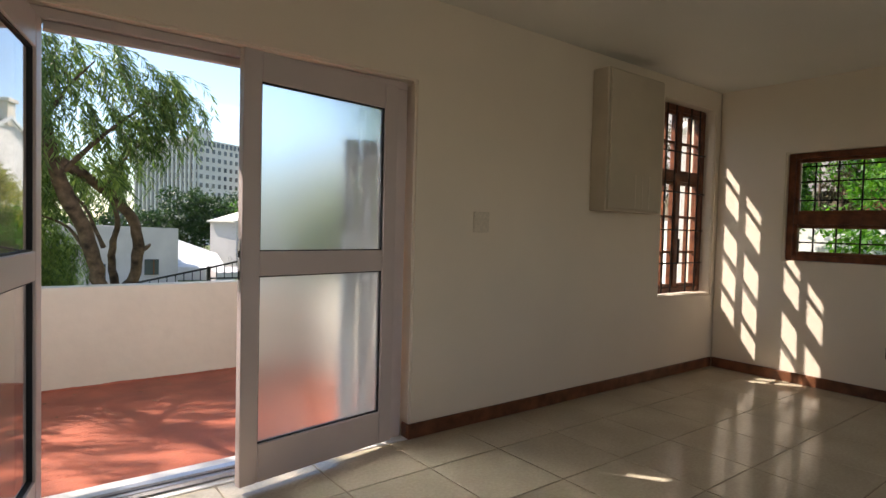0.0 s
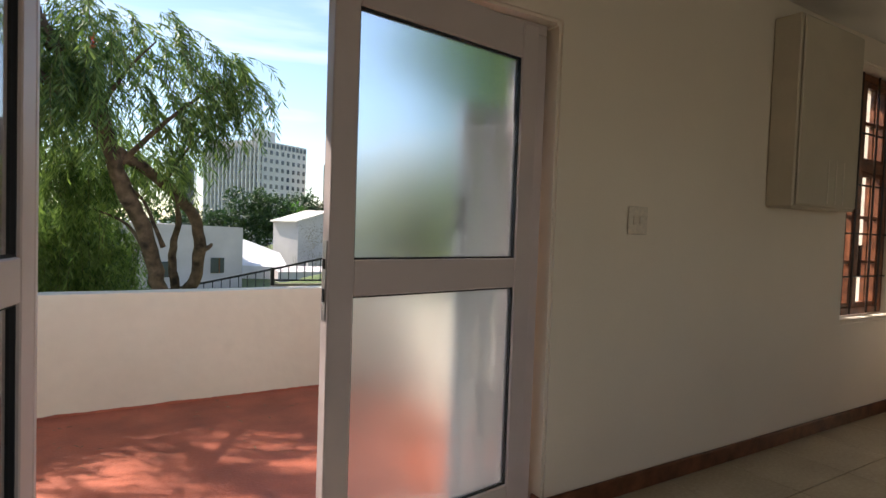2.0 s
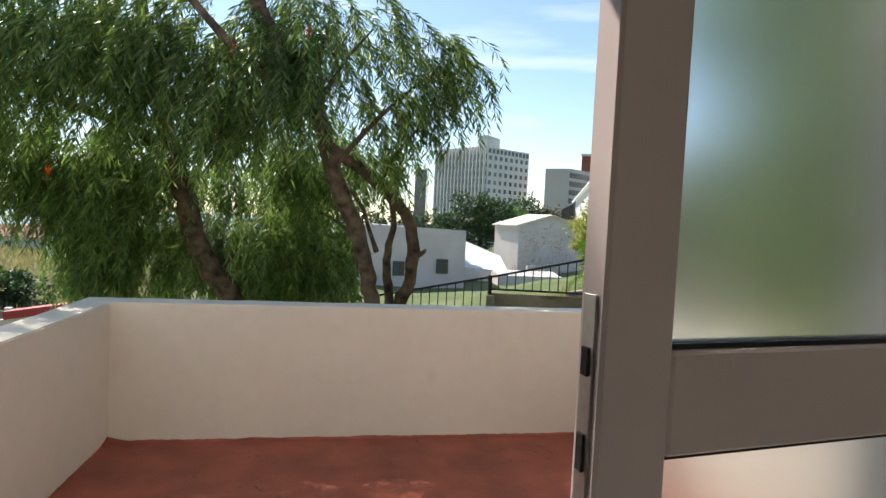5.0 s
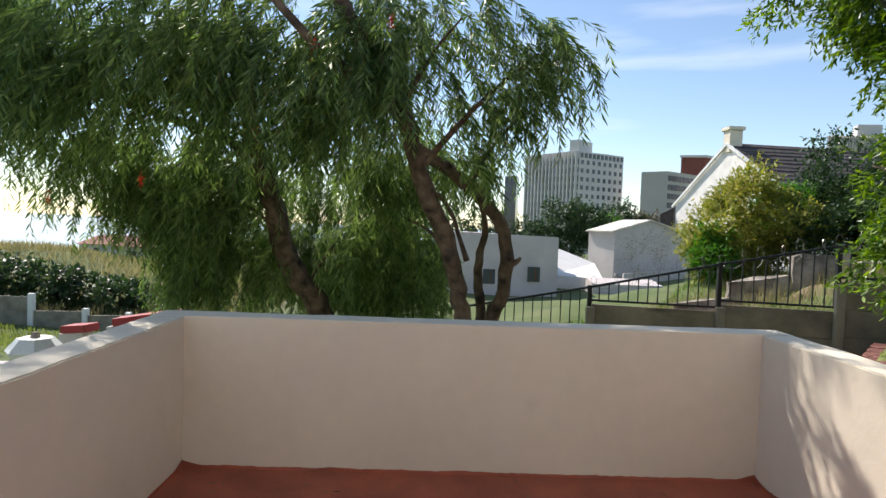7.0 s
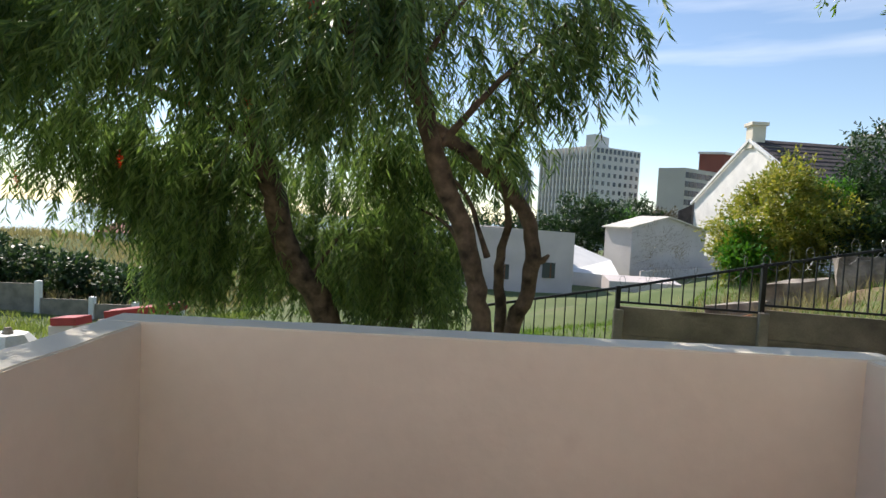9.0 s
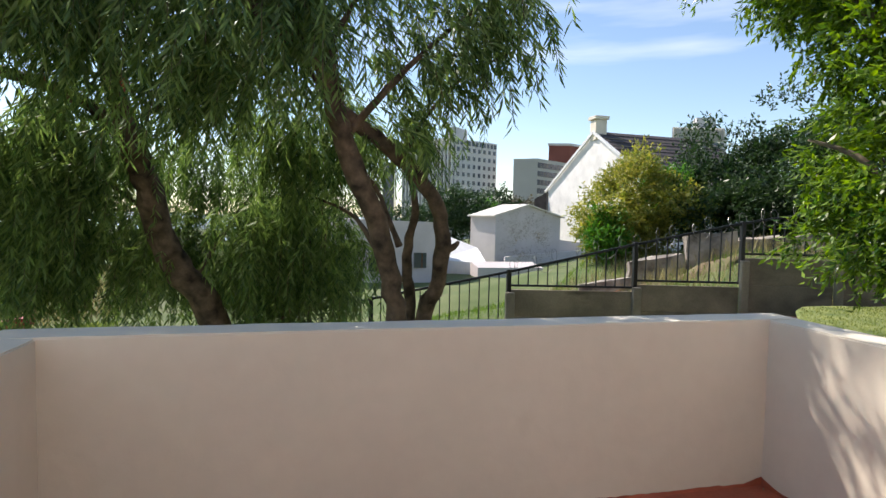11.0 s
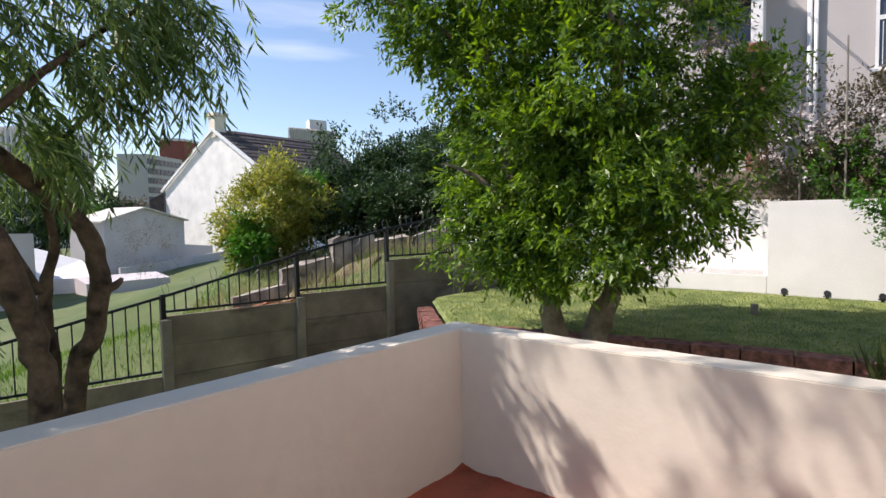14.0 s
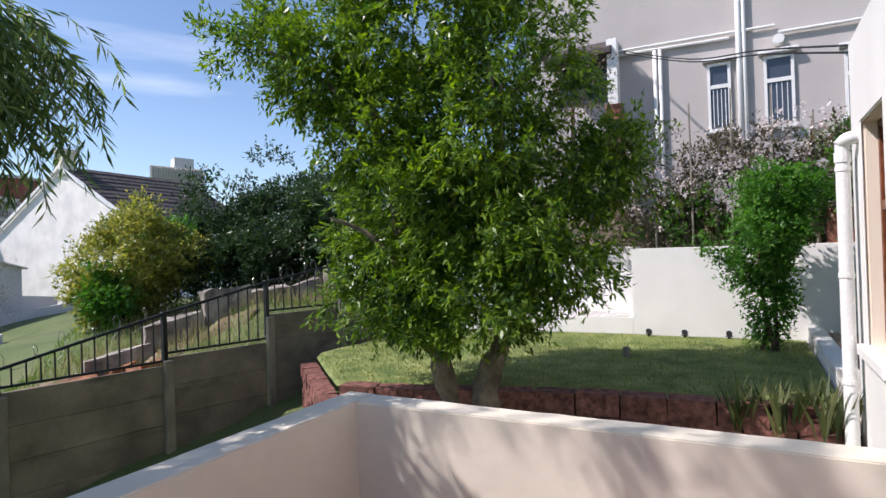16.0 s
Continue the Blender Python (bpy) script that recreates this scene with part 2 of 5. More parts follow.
def cube(bm, a, b, rot=None):
    r = bmesh.ops.create_cube(bm, size=1)
    c = [(a[i] + b[i]) / 2 for i in range(3)]
    for v in r["verts"]:
        v.co = Vector([v.co[i] * (b[i] - a[i]) for i in range(3)])
        if rot:
            v.co = rot @ v.co
        v.co += Vector(c)
    return r["verts"]


def box(name, a, b, m, parent=None, bev=0.004, rot=None, label="", seg=1, kind=""):
    bm = bmesh.new()
    cube(bm, a, b, rot)
    if bev:
        bmesh.ops.bevel(bm, geom=bm.edges[:], offset=bev, segments=seg, affect="EDGES", profile=0.5)
    o = part(name, bm, m, parent, label)
    if kind:
        o["kind"] = kind
    return o


def thing(name, loc, label, cat, group="", kind=""):
    e = new(name)
    e.location = loc
    e.empty_display_size = 0.1
    return tagged(e, label, cat, group, kind)


def tube(pts, radii, seg=8):
    """Vertices and faces of a tube along points, tapering by the radii."""
    vs, fs = [], []
    pts = [Vector(p) for p in pts]
    u = None
    for i, p in enumerate(pts):
        d = (pts[min(i + 1, len(pts) - 1)] - pts[max(i - 1, 0)]).normalized()
        u = d.orthogonal().normalized() if u is None else (u - d * u.dot(d)).normalized()
        w = d.cross(u)
        for k in range(seg):
            a = 2 * math.pi * k / seg
            vs.append(p + (u * math.cos(a) + w * math.sin(a)) * radii[i])
        if i:
            for k in range(seg):
                j = (k + 1) % seg
                fs.append(((i - 1) * seg + k, (i - 1) * seg + j, i * seg + j, i * seg + k))
    fs.append(tuple(range(seg))[::-1])
    fs.append(tuple(range((len(pts) - 1) * seg, len(pts) * seg)))
    return vs, fs


def curve_pts(ctrl, n):
    """Points on a smooth line through the control points."""
    c = [Vector(p) for p in ctrl]
    out = []
    for i in range(n):
        s = i / (n - 1) * (len(c) - 1)
        k = min(int(s), len(c) - 2)
        f = s - k
        p0, p1, p2, p3 = c[max(k - 1, 0)], c[k], c[k + 1], c[min(k + 2, len(c) - 1)]
        out.append(0.5 * (2 * p1 + (p2 - p0) * f + (2 * p0 - 5 * p1 + 4 * p2 - p3) * f * f + (3 * p1 - p0 - 3 * p2 + p3) * f ** 3))
    return out


def limb(name, ctrl, r0, r1, m, parent, n=14, seg=9, knobbly=0.08):
    pts = curve_pts(ctrl, n)
    rng = random.Random(len(name) + n + int(abs(ctrl[0][0]) * 100))
    rad = [(r0 + (r1 - r0) * (i / (n - 1)) ** 0.8) * (1 + rng.uniform(-knobbly, knobbly)) for i in range(n)]
    pts = [p + Vector((rng.uniform(-1, 1), rng.uniform(-1, 1), 0)) * rad[i] * 0.25 for i, p in enumerate(pts)]
    vs, fs = tube(pts, rad, seg)
    return obj(name, vs, fs, m, parent, smooth=True)


def leaves(base, way, side, length, width):
    """Two-triangle-pair leaves, folded on the midrib. Arrays of n x 3; length and width arrays of n."""
    n = len(base)
    L, W = length[:, None], width[:, None]
    v = np.empty((n, 4, 3))
    nrm = np.cross(way, side)
    v[:, 0] = base
    v[:, 1] = base + way * L * 0.45 + side * W * 0.5 + nrm * W * 0.15
    v[:, 2] = base + way * L - nrm * L * 0.08
    v[:, 3] = base + way * L * 0.45 - side * W * 0.5 + nrm * W * 0.15
    return v


def leaf_object(name, v, m, parent=None, label=""):
    n = len(v)
    me = bpy.data.meshes.new(name)
    me.vertices.add(n * 4)
    me.vertices.foreach_set("co", v.reshape(-1))
    me.loops.add(n * 4)
    me.loops.foreach_set("vertex_index", np.arange(n * 4))
    me.polygons.add(n)
    me.polygons.foreach_set("loop_start", np.arange(0, n * 4, 4))
    me.update(calc_edges=True)
    me.materials.append(m)
    o = new(name, me)
    if parent:
        o.parent = parent
        o.matrix_parent_inverse = Matrix.Translation(-parent.location)
    if label:
        o["label"] = label
    return o


def unit(a):
    return a / (np.linalg.norm(a, axis=1, keepdims=True) + 1e-9)


def sprays(rng, centres, outward, per, length, width, spread=1.0, droop=0.3, reach=0.16):
    """Leaves round short twigs at the centres, pointing outward and drooping."""
    n = len(centres)
    c = np.repeat(centres, per, 0)
    o = np.repeat(outward, per, 0)
    s = np.tile(np.linspace(0, 1, per), n)[:, None]
    base = c + unit(o + np.array([0, 0, -droop]) * s) * s * reach + rng.normal(0, 0.012, c.shape)
    way = unit(o * 0.7 + rng.normal(0, 0.6 * spread, c.shape) + np.array([0, 0, -droop]))
    side = unit(np.cross(way, rng.normal(0, 1, c.shape) * 0.5 + np.array([0, 0, 1.0])))
    k = rng.uniform(0.65, 1.25, n * per)
    return leaves(base, way, side, length * k, width * k)


def blob_points(rng, blobs, n, shell=0.55, lump=0.2):
    """Points in lumpy ellipsoids (centre, radii), thicker towards the skin, with the way outward."""
    ps, os_ = [], []
    vol = np.array([b[1][0] * b[1][1] * b[1][2] for b in blobs]) ** 0.67
    for b, k in zip(blobs, np.round(n * vol / vol.sum()).astype(int)):
        d = unit(rng.normal(0, 1, (k, 3)))
        rad = rng.uniform(shell ** 2, 1, k) ** 0.5
        wob = 1 + lump * (np.sin(d[:, 0] * 5 + b[0][0] * 3) * np.sin(d[:, 1] * 4.3 + 1) + np.sin(d[:, 2] * 6 + b[0][1]) * 0.6)
        pk_ = np.array(b[0]) + d * np.array(b[1]) * (rad * wob)[:, None]
        keep = np.array([noise.noise(Vector(q) * (1.5 / max(b[1]) ** 0.5)) > -0.12 for q in pk_])
        ps.append(pk_[keep])
        os_.append(unit(d / np.array(b[1]))[keep])
    return np.concatenate(ps), np.concatenate(os_)


def wall_with_holes(name, axis, at, thick, u0, u1, z0, z1, holes, m, label=""):
    """One wall slab along x (axis 0) or y (axis 1), cut by openings (u0, u1, z0, z1)."""
    us = sorted({u0, u1, *[h[0] for h in holes], *[h[1] for h in holes]})
    zs = sorted({z0, z1, *[h[2] for h in holes], *[h[3] for h in holes]})
    solid = {}
    for i in range(len(us) - 1):
        for j in range(len(zs) - 1):
            uc, zc = (us[i] + us[i + 1]) / 2, (zs[j] + zs[j + 1]) / 2
            solid[i, j] = not any(h[0] < uc < h[1] and h[2] < zc < h[3] for h in holes)
    bm = bmesh.new()
    vert = {}

    def V(i, j, k):
        if (i, j, k) not in vert:
            u, w = us[i], at + thick * k
            vert[i, j, k] = bm.verts.new((u, w, zs[j]) if axis == 0 else (w, u, zs[j]))
        return vert[i, j, k]

    for (i, j), s in solid.items():
        if not s:
            continue
        bm.faces.new([V(i, j, 0), V(i + 1, j, 0), V(i + 1, j + 1, 0), V(i, j + 1, 0)])
        bm.faces.new([V(i, j, 1), V(i, j + 1, 1), V(i + 1, j + 1, 1), V(i + 1, j, 1)])
        for di, dj, e in ((-1, 0, ((i, j), (i, j + 1))), (1, 0, ((i + 1, j), (i + 1, j + 1))), (0, -1, ((i, j), (i + 1, j))), (0, 1, ((i, j + 1), (i + 1, j + 1)))):
            if not solid.get((i + di, j + dj), False):
                (a, b), (c, d) = e
                bm.faces.new([V(a, b, 0), V(c, d, 0), V(c, d, 1), V(a, b, 1)])
    bmesh.ops.recalc_face_normals(bm, faces=bm.faces[:])
    sharp = [e for e in bm.edges if len(e.link_faces) == 2 and e.calc_face_angle(0) > 0.5]
    bmesh.ops.bevel(bm, geom=sharp, offset=0.012, segments=2, affect="EDGES")
    o = part(name, bm, m, None)
    return tagged(o, label, kind="structure")


# ---- the room ----
DOOR = (0.07, 1.925, -0.001, 2.08)
WIN1 = (4.47, 5.32, 0.69, 2.40)
WIN2 = (-1.75, -0.60, 1.04, 1.96)
EAVE = 3.13
wall_n = wall_with_holes("wall_north", 0, 0.0, 0.28, -2.8, 5.72, -1.6, EAVE, [(DOOR[0], DOOR[1], 0.0, DOOR[3]), WIN1], M_WALL)
# outer skin of the same wall, painted white
wall_with_holes("wall_north_outer", 0, 0.283, 0.02, -2.8, 5.72, -1.6, EAVE, [(DOOR[0], DOOR[1], -0.2, DOOR[3]), WIN1], M_HOUSE)
wall_with_holes("wall_east", 1, 5.39, 0.33, -5.2, -0.003, -1.6, EAVE, [WIN2], M_WALL)
# the opening in this unseen wall is made up, to hold the fill lamp
wall_with_holes("wall_south", 0, -5.4, 0.198, -2.8, 5.38, -0.1, 2.74, [(0.2, 2.8, 0.9, 2.1)], M_WALL)
# added area lamp that lifts the room's brightness; no known source stands here
lamp = new("room_fill_light", bpy.data.lights.new("room_fill_light", "AREA"))
lamp.data.shape, lamp.data.size, lamp.data.size_y, lamp.data.energy, lamp.data.color = "RECTANGLE", 2.6, 1.2, 7.2, (1.0, 0.97, 0.93)
lamp.matrix_world = look((1.5, -5.3, 1.5), (1.5, -2, 1.5))
box("wall_west", (-3.0, -5.4, -0.1), (-2.8, 0.28, 2.6), M_WALL, bev=0, kind="structure")
box("ceiling", (-2.8, -5.2, 2.57), (5.388, -0.003, 2.75), M_CEIL, bev=0, kind="structure")
box("roof_slab", (-2.8, -5.2, 2.78), (5.388, -0.003, EAVE - 0.02), M_HOUSE, bev=0, kind="structure")
floor = box("floor", (-2.8, -5.2, -0.12), (5.388, 0.0, -0.004), M_GROUT, bev=0, kind="structure")
box("door_threshold", (DOOR[0] + 0.002, 0.002, -0.1), (DOOR[1] - 0.002, 0.30, 0.004), M_HOUSE, bev=0.004, kind="structure")


def skirting(name, a, b):
    o = box(name, a, b, M_SKIRT, bev=0.005, kind="structure")
    return o


skirting("baseboard_north", (1.91, -0.018, 0.0), (5.37, -0.001, 0.09))
skirting("baseboard_reveal", (1.909, 0.0, 0.004), (1.924, 0.06, 0.09))
skirting("baseboard_east", (5.372, -5.19, 0.0), (5.389, -0.018, 0.09))
skirting("baseboard_west", (-2.79, -0.018, 0.0), (0.065, -0.001, 0.09))

# door frame of the double door
frame_d = thing("door_frame_1", (1.0, 0.09, 0), "off-white aluminium frame of the balcony double door", "door frame", kind="structure")
box("left_jamb", (0.072, 0.06, 0.005), (0.162, 0.15, 2.03), M_ALU, frame_d)
box("right_jamb", (1.782, 0.06, 0.005), (1.905, 0.15, 2.03), M_ALU, frame_d)
box("head", (0.072, 0.06, 2.032), (1.905, 0.15, 2.078), M_ALU, frame_d)
box("head_stop", (0.168, 0.085, 1.995), (1.80, 0.125, 2.031), M_ALU, frame_d)
box("sill_track", (0.17, 0.05, 0.006), (1.80, 0.17, 0.03), M_TRACK, frame_d, label="bare metal threshold track")
box("track_rail", (0.17, 0.085, 0.03), (1.80, 0.095, 0.045), M_TRACK, frame_d)


def door_leaf(name, hinge, angle, width, glass, label, lock):
    """A leaf from its hinge, closed along +x at angle 0; local +y is the outer face."""
    e = thing(name, (0, 0, 0), label, "door")
    z0, z1, t, st = 0.035, 2.02, 0.045, 0.088
    box("hinge_stile", (0, 0, z0), (st, t, z1), M_ALU, e)
    stile = box("lock_stile", (width - st, 0, z0), (width, t, z1), M_ALU, e)
    box("top_rail", (st, 0.001, 1.885), (width - st, t - 0.001, z1), M_ALU, e)
    box("middle_rail", (st, 0.001, 0.998), (width - st, t - 0.001, 1.112), M_ALU, e)
    box("bottom_rail", (st, 0.001, z0), (width - st, t - 0.001, 0.215), M_ALU, e)
    for z in ((1.112, 1.885), (0.215, 0.998)):
        g = box("pane", (st - 0.003, 0.018, z[0] - 0.003), (width - st + 0.003, 0.024, z[1] + 0.003), glass, e, bev=0)
        g.visible_shadow = lock
        for k, (a, b) in enumerate((((st, z[0]), (width - st, z[0] + 0.006)), ((st, z[1] - 0.006), (width - st, z[1])), ((st, z[0] + 0.006), (st + 0.006, z[1] - 0.006)), ((width - st - 0.006, z[0] + 0.006), (width - st, z[1] - 0.006)))):
            box("gasket", (a[0], 0.010, a[1]), (b[0], 0.034, b[1]), M_GASKET, e, bev=0)
    if lock:
        plate = box("lock_plate", (width, 0.011, 0.93), (width + 0.003, 0.034, 1.17), M_STEEL, stile, bev=0.001, label="steel lock faceplate")
        for z in ((1.085, 1.115), (0.985, 1.025)):
            box("latch", (width + 0.003, 0.016, z[0]), (width + 0.006, 0.029, z[1]), M_HOLE, stile, bev=0.001)
    for z in (0.25, 1.78):
        vs, fs = tube([(-0.006, -0.006, z), (-0.006, -0.006, z + 0.1)], [0.009, 0.009], 8)
        obj("hinge", vs, fs, M_ALU, e)
    e.matrix_basis = Matrix.Translation(hinge) @ Matrix.Rotation(angle, 4, "Z")
    return e


leaf_l = door_leaf("door_leaf", (0.118, 0.045, 0), radians(-104), 0.90, M_FROST_OUT, "off-white aluminium door leaf with glass panes, wide open", False)
leaf_r = door_leaf("door_leaf", (1.775, 0.012, 0), radians(180 + 8.6), 0.905, M_FROST, "off-white aluminium door leaf with frosted panes, ajar", True)

# the gate folded away outside
gate = thing("security_gate", (1.7, 0.22, 0), "grey-white folding security gate, folded beside the jamb", "gate")
for k in range(5):
    box("slat", (1.575 + k * 0.056, 0.19 + 0.012 * (k % 2), 0.02), (1.615 + k * 0.056, 0.215 + 0.012 * (k % 2), 1.74), M_GATE, gate, bev=0.004)
for z in (0.1, 0.9, 1.6):
    box("link_rail", (1.575, 0.23, z), (1.84, 0.24, z + 0.03), M_GATE, gate, bev=0.002)
box("gate_lock", (1.562, 0.175, 1.20), (1.60, 0.189, 1.36), M_BLACK, gate, bev=0.006)


# windows with their burglar bars
def window_frame(name, axis, at, u0, u1, z0, z1, cols, rows_by_col, mid, bars_u, bars_z, label, bar_at):
    e = thing(name, ((u0 + u1) / 2, at, z0) if axis == 0 else (at, (u0 + u1) / 2, z0), label, "window", kind="structure")

    def bx(n, ua, ub, za, zb, d0, d1, m, par=e, bev=0.004):
        a, b = ((ua, at + d0, za), (ub, at + d1, zb)) if axis == 0 else ((at + d0, ua, za), (at + d1, ub, zb))
        return box(n, a, b, m, par, bev=bev)

    w = 0.05
    bx("frame", u0, u0 + w, z0, z1, 0, 0.09, M_WOOD)
    bx("frame", u1 - w, u1, z0, z1, 0, 0.09, M_WOOD)
    bx("frame", u0 + w, u1 - w, z1 - w, z1, 0, 0.09, M_WOOD)
    bx("frame", u0 + w, u1 - w, z0, z0 + w, 0, 0.09, M_WOOD)
    for za, zb in mid:
        bx("transom", u0 + w, u1 - w, za, zb, 0.003, 0.087, M_WOOD)
    edges = [u0 + w] + [u0 + w + (u1 - u0 - 2 * w) * k / cols for k in range(1, cols)] + [u1 - w]
    zed = [z0 + w] + [v for p in mid for v in p] + [z1 - w]
    for k in range(1, cols):
        bx("mullion", edges[k] - 0.03, edges[k] + 0.03, z0 + w, z1 - w, 0.006, 0.084, M_WOOD)
    for c in range(cols):
        ua, ub = edges[c] + (0.03 if c else 0), edges[c + 1] - (0.03 if c < cols - 1 else 0)
        for k in range(0, len(zed), 2):
            za, zb = zed[k], zed[k + 1]
            sash = bx("sash", ua, ua + 0.03, za, zb, 0.02, 0.06, M_WOOD)
            bx("stile", ub - 0.03, ub, za, zb, 0.02, 0.06, M_WOOD, sash)
            bx("rail", ua + 0.03, ub - 0.03, za, za + 0.03, 0.021, 0.059, M_WOOD, sash)
            bx("rail", ua + 0.03, ub - 0.03, zb - 0.03, zb, 0.021, 0.059, M_WOOD, sash)
            for r in range(1, rows_by_col[k // 2]):
                zr = za + (zb - za) * r / rows_by_col[k // 2]
                bx("glazing_bar", ua + 0.03, ub - 0.03, zr - 0.011, zr + 0.011, 0.024, 0.056, M_WOOD, sash)
            g = bx("pane", ua + 0.028, ub - 0.028, za + 0.028, zb - 0.028, 0.038, 0.042, M_PANE, sash, 0)
            g.visible_shadow = False
    for u in bars_u:
        bx("burglar_bar", u - 0.006, u + 0.006, z0 + 0.01, z1 - 0.01, bar_at, bar_at + 0.012, M_BAR, e, 0.002)
    for z in bars_z:
        bx("burglar_bar", u0 + 0.01, u1 - 0.01, z - 0.006, z + 0.006, bar_at + 0.012, bar_at + 0.024, M_BAR, e, 0.002)
    return e


w1 = window_frame("window_1", 0, 0.10, WIN1[0] + 0.004, WIN1[1] - 0.004, WIN1[2] + 0.02, WIN1[3] - 0.004, 2, (3, 2), ((1.72, 1.79),),
                  [4.63, 4.77, 5.02, 5.17], [0.98, 1.28, 1.62, 1.98], "red-brown timber casement window with burglar bars", -0.03)
for u in (4.70, 5.10):
    box("glazing_bar", (u - 0.011, 0.125, 0.76), (u + 0.011, 0.155, 2.34), M_WOOD, w1, 0.002)
box("window_stay", (4.89, 0.075, 0.98), (4.904, 0.095, 1.2), M_BAR, w1, 0.003)
box("window_sill_1", (WIN1[0] + 0.003, 0.01, 0.692), (WIN1[1] - 0.003, 0.098, 0.705), M_WALL, kind="structure")
box("window_sill_outer", (WIN1[0] - 0.08, 0.232, 0.60), (WIN1[1] + 0.08, 0.36, 0.685), M_HOUSE, bev=0.008, kind="structure")
w2 = window_frame("window_2", 1, 5.42, WIN2[0] + 0.004, WIN2[1] - 0.004, WIN2[2] + 0.004, WIN2[3] - 0.004, 1, (1, 1), ((1.35, 1.44),),
                  [-1.5, -1.3, -1.12, -0.95, -0.78], [1.2, 1.56, 1.72, 1.85], "wide red-brown timber window with burglar bars", 0.09)

# wall box, switch and sockets
cup = thing("wall_cabinet", (3.86, 0, 1.40), "shallow cream meter cabinet fixed to the plaster", "cabinet")
box("body", (3.50, -0.15, 1.40), (4.20, -0.002, 2.44), M_CAB, cup, bev=0.008)
box("door", (3.515, -0.165, 1.415), (4.185, -0.152, 2.425), M_CAB, cup, bev=0.006)
for k in range(3):
    box("panel_groove", (3.83 + k * 0.09, -0.169, 1.43), (3.842 + k * 0.09, -0.166, 1.68), M_PLASTIC, cup, bev=0.001)
sw = thing("light_switch", (2.44, 0, 1.22), "square cream plastic light switch on the wall", "switch")
box("plate", (2.375, -0.012, 1.22), (2.505, -0.001, 1.35), M_PLASTIC, sw, bev=0.004)
for k in range(2):
    box("rocker", (2.40 + k * 0.045, -0.018, 1.265), (2.435 + k * 0.045, -0.013, 1.305), M_PLASTIC, sw, bev=0.002)
sk = thing("wall_socket", (5.39, -1.42, 0.33), "dark wall socket above the skirting", "socket")
box("plate", (5.376, -1.50, 0.33), (5.388, -1.36, 0.42), M_WOOD, sk, bev=0.004)
box("switch", (5.370, -1.45, 0.355), (5.375, -1.42, 0.38), M_PLASTIC, sk, bev=0.002)

# ---- the balcony ----
BX0, BX1, BY, BZ, BT = -0.77, 2.655, 3.17, -0.255, 0.64


def bumpy_slab(name, a, b, m, seed, step=0.11, amp=0.0022, top_amp=0.004):
    """A plastered wall or slab with a slightly uneven skin and soft edges."""
    bm = bmesh.new()
    cube(bm, a, b)
    for ax in range(3):
        n = max(1, int((b[ax] - a[ax]) / step))
        for k in range(1, n):
            p = a[ax] + (b[ax] - a[ax]) * k / n
            co = [0, 0, 0]
            no = [0, 0, 0]
            co[ax], no[ax] = p, 1
            if (b[ax] - a[ax]) > 0.3:
                bmesh.ops.bisect_plane(bm, geom=bm.verts[:] + bm.edges[:] + bm.faces[:], plane_co=co, plane_no=no)
    sharp = [e for e in bm.edges if len(e.link_faces) == 2 and e.calc_face_angle(0) > 0.5]
    bmesh.ops.bevel(bm, geom=sharp, offset=0.007, segments=2, affect="EDGES")
    for v in bm.verts:
        q = v.co * 3.1 + Vector((seed, seed, 0))
        v.co += Vector((noise.noise(q), noise.noise(q + Vector((9, 0, 0))), noise.noise(q * 1.7 + Vector((0, 7, 0))) * top_amp / amp)) * amp
    return part(name, bm, m)


tagged(bumpy_slab("wall_parapet_north", (BX0 - 0.2, BY, BZ - 1.4), (BX1 + 0.2, BY + 0.2, BT), M_OUT, 1), kind="structure")
tagged(bumpy_slab("wall_parapet_east", (BX1, 0.31, BZ - 1.4), (BX1 + 0.195, BY + 0.06, BT - 0.004), M_OUT, 2), kind="structure")
tagged(bumpy_slab("wall_parapet_west", (BX0 - 0.195, 0.31, BZ - 1.4), (BX0, BY + 0.06, BT - 0.004), M_OUT, 3), kind="structure")
tagged(box("floor_balcony", (BX0 + 0.001, 0.305, BZ - 0.2), (BX1 - 0.001, BY - 0.001, BZ), M_RED, bev=0), kind="structure")
# worn dirt line where the floor paint meets the plaster
rng = np.random.default_rng(5)


def dirt_line(name, p, q):
    p, q = Vector(p), Vector(q)
    n = int((q - p).length / 0.03)
    side = Vector((0, 0, 1)).cross((q - p).normalized())
    vs, fs = [], []
    for i in range(n + 1):
        c = p.lerp(q, i / n)
        h = 0.012 + 0.012 * max(0, noise.noise(c * 5)) + rng.uniform(0, 0.006) + 0.028 * max(0, 1 - min(i, n - i) / 4)
        d = 0.008 + 0.02 * max(0, noise.noise(c * 4 + Vector((3, 3, 3))))
        vs += [c + side * d, c + Vector((0, 0, h)) + side * 0.004, c - side * 0.01]
        if i:
            k = 3 * i
            fs += [(k - 3, k, k + 1, k - 2), (k - 2, k + 1, k + 2, k - 1)]
    return tagged(obj(name, vs, fs, M_RED if name.startswith("trim_paint") else M_DIRT), kind="structure")


dirt_line("trim_paint_edge_north", (BX1, BY, BZ), (BX0, BY, BZ))
dirt_line("trim_paint_edge_west", (BX0, BY, BZ), (BX0, 0.31, BZ))
dirt_line("trim_paint_edge_east", (BX1, 0.31, BZ), (BX1, BY, BZ))

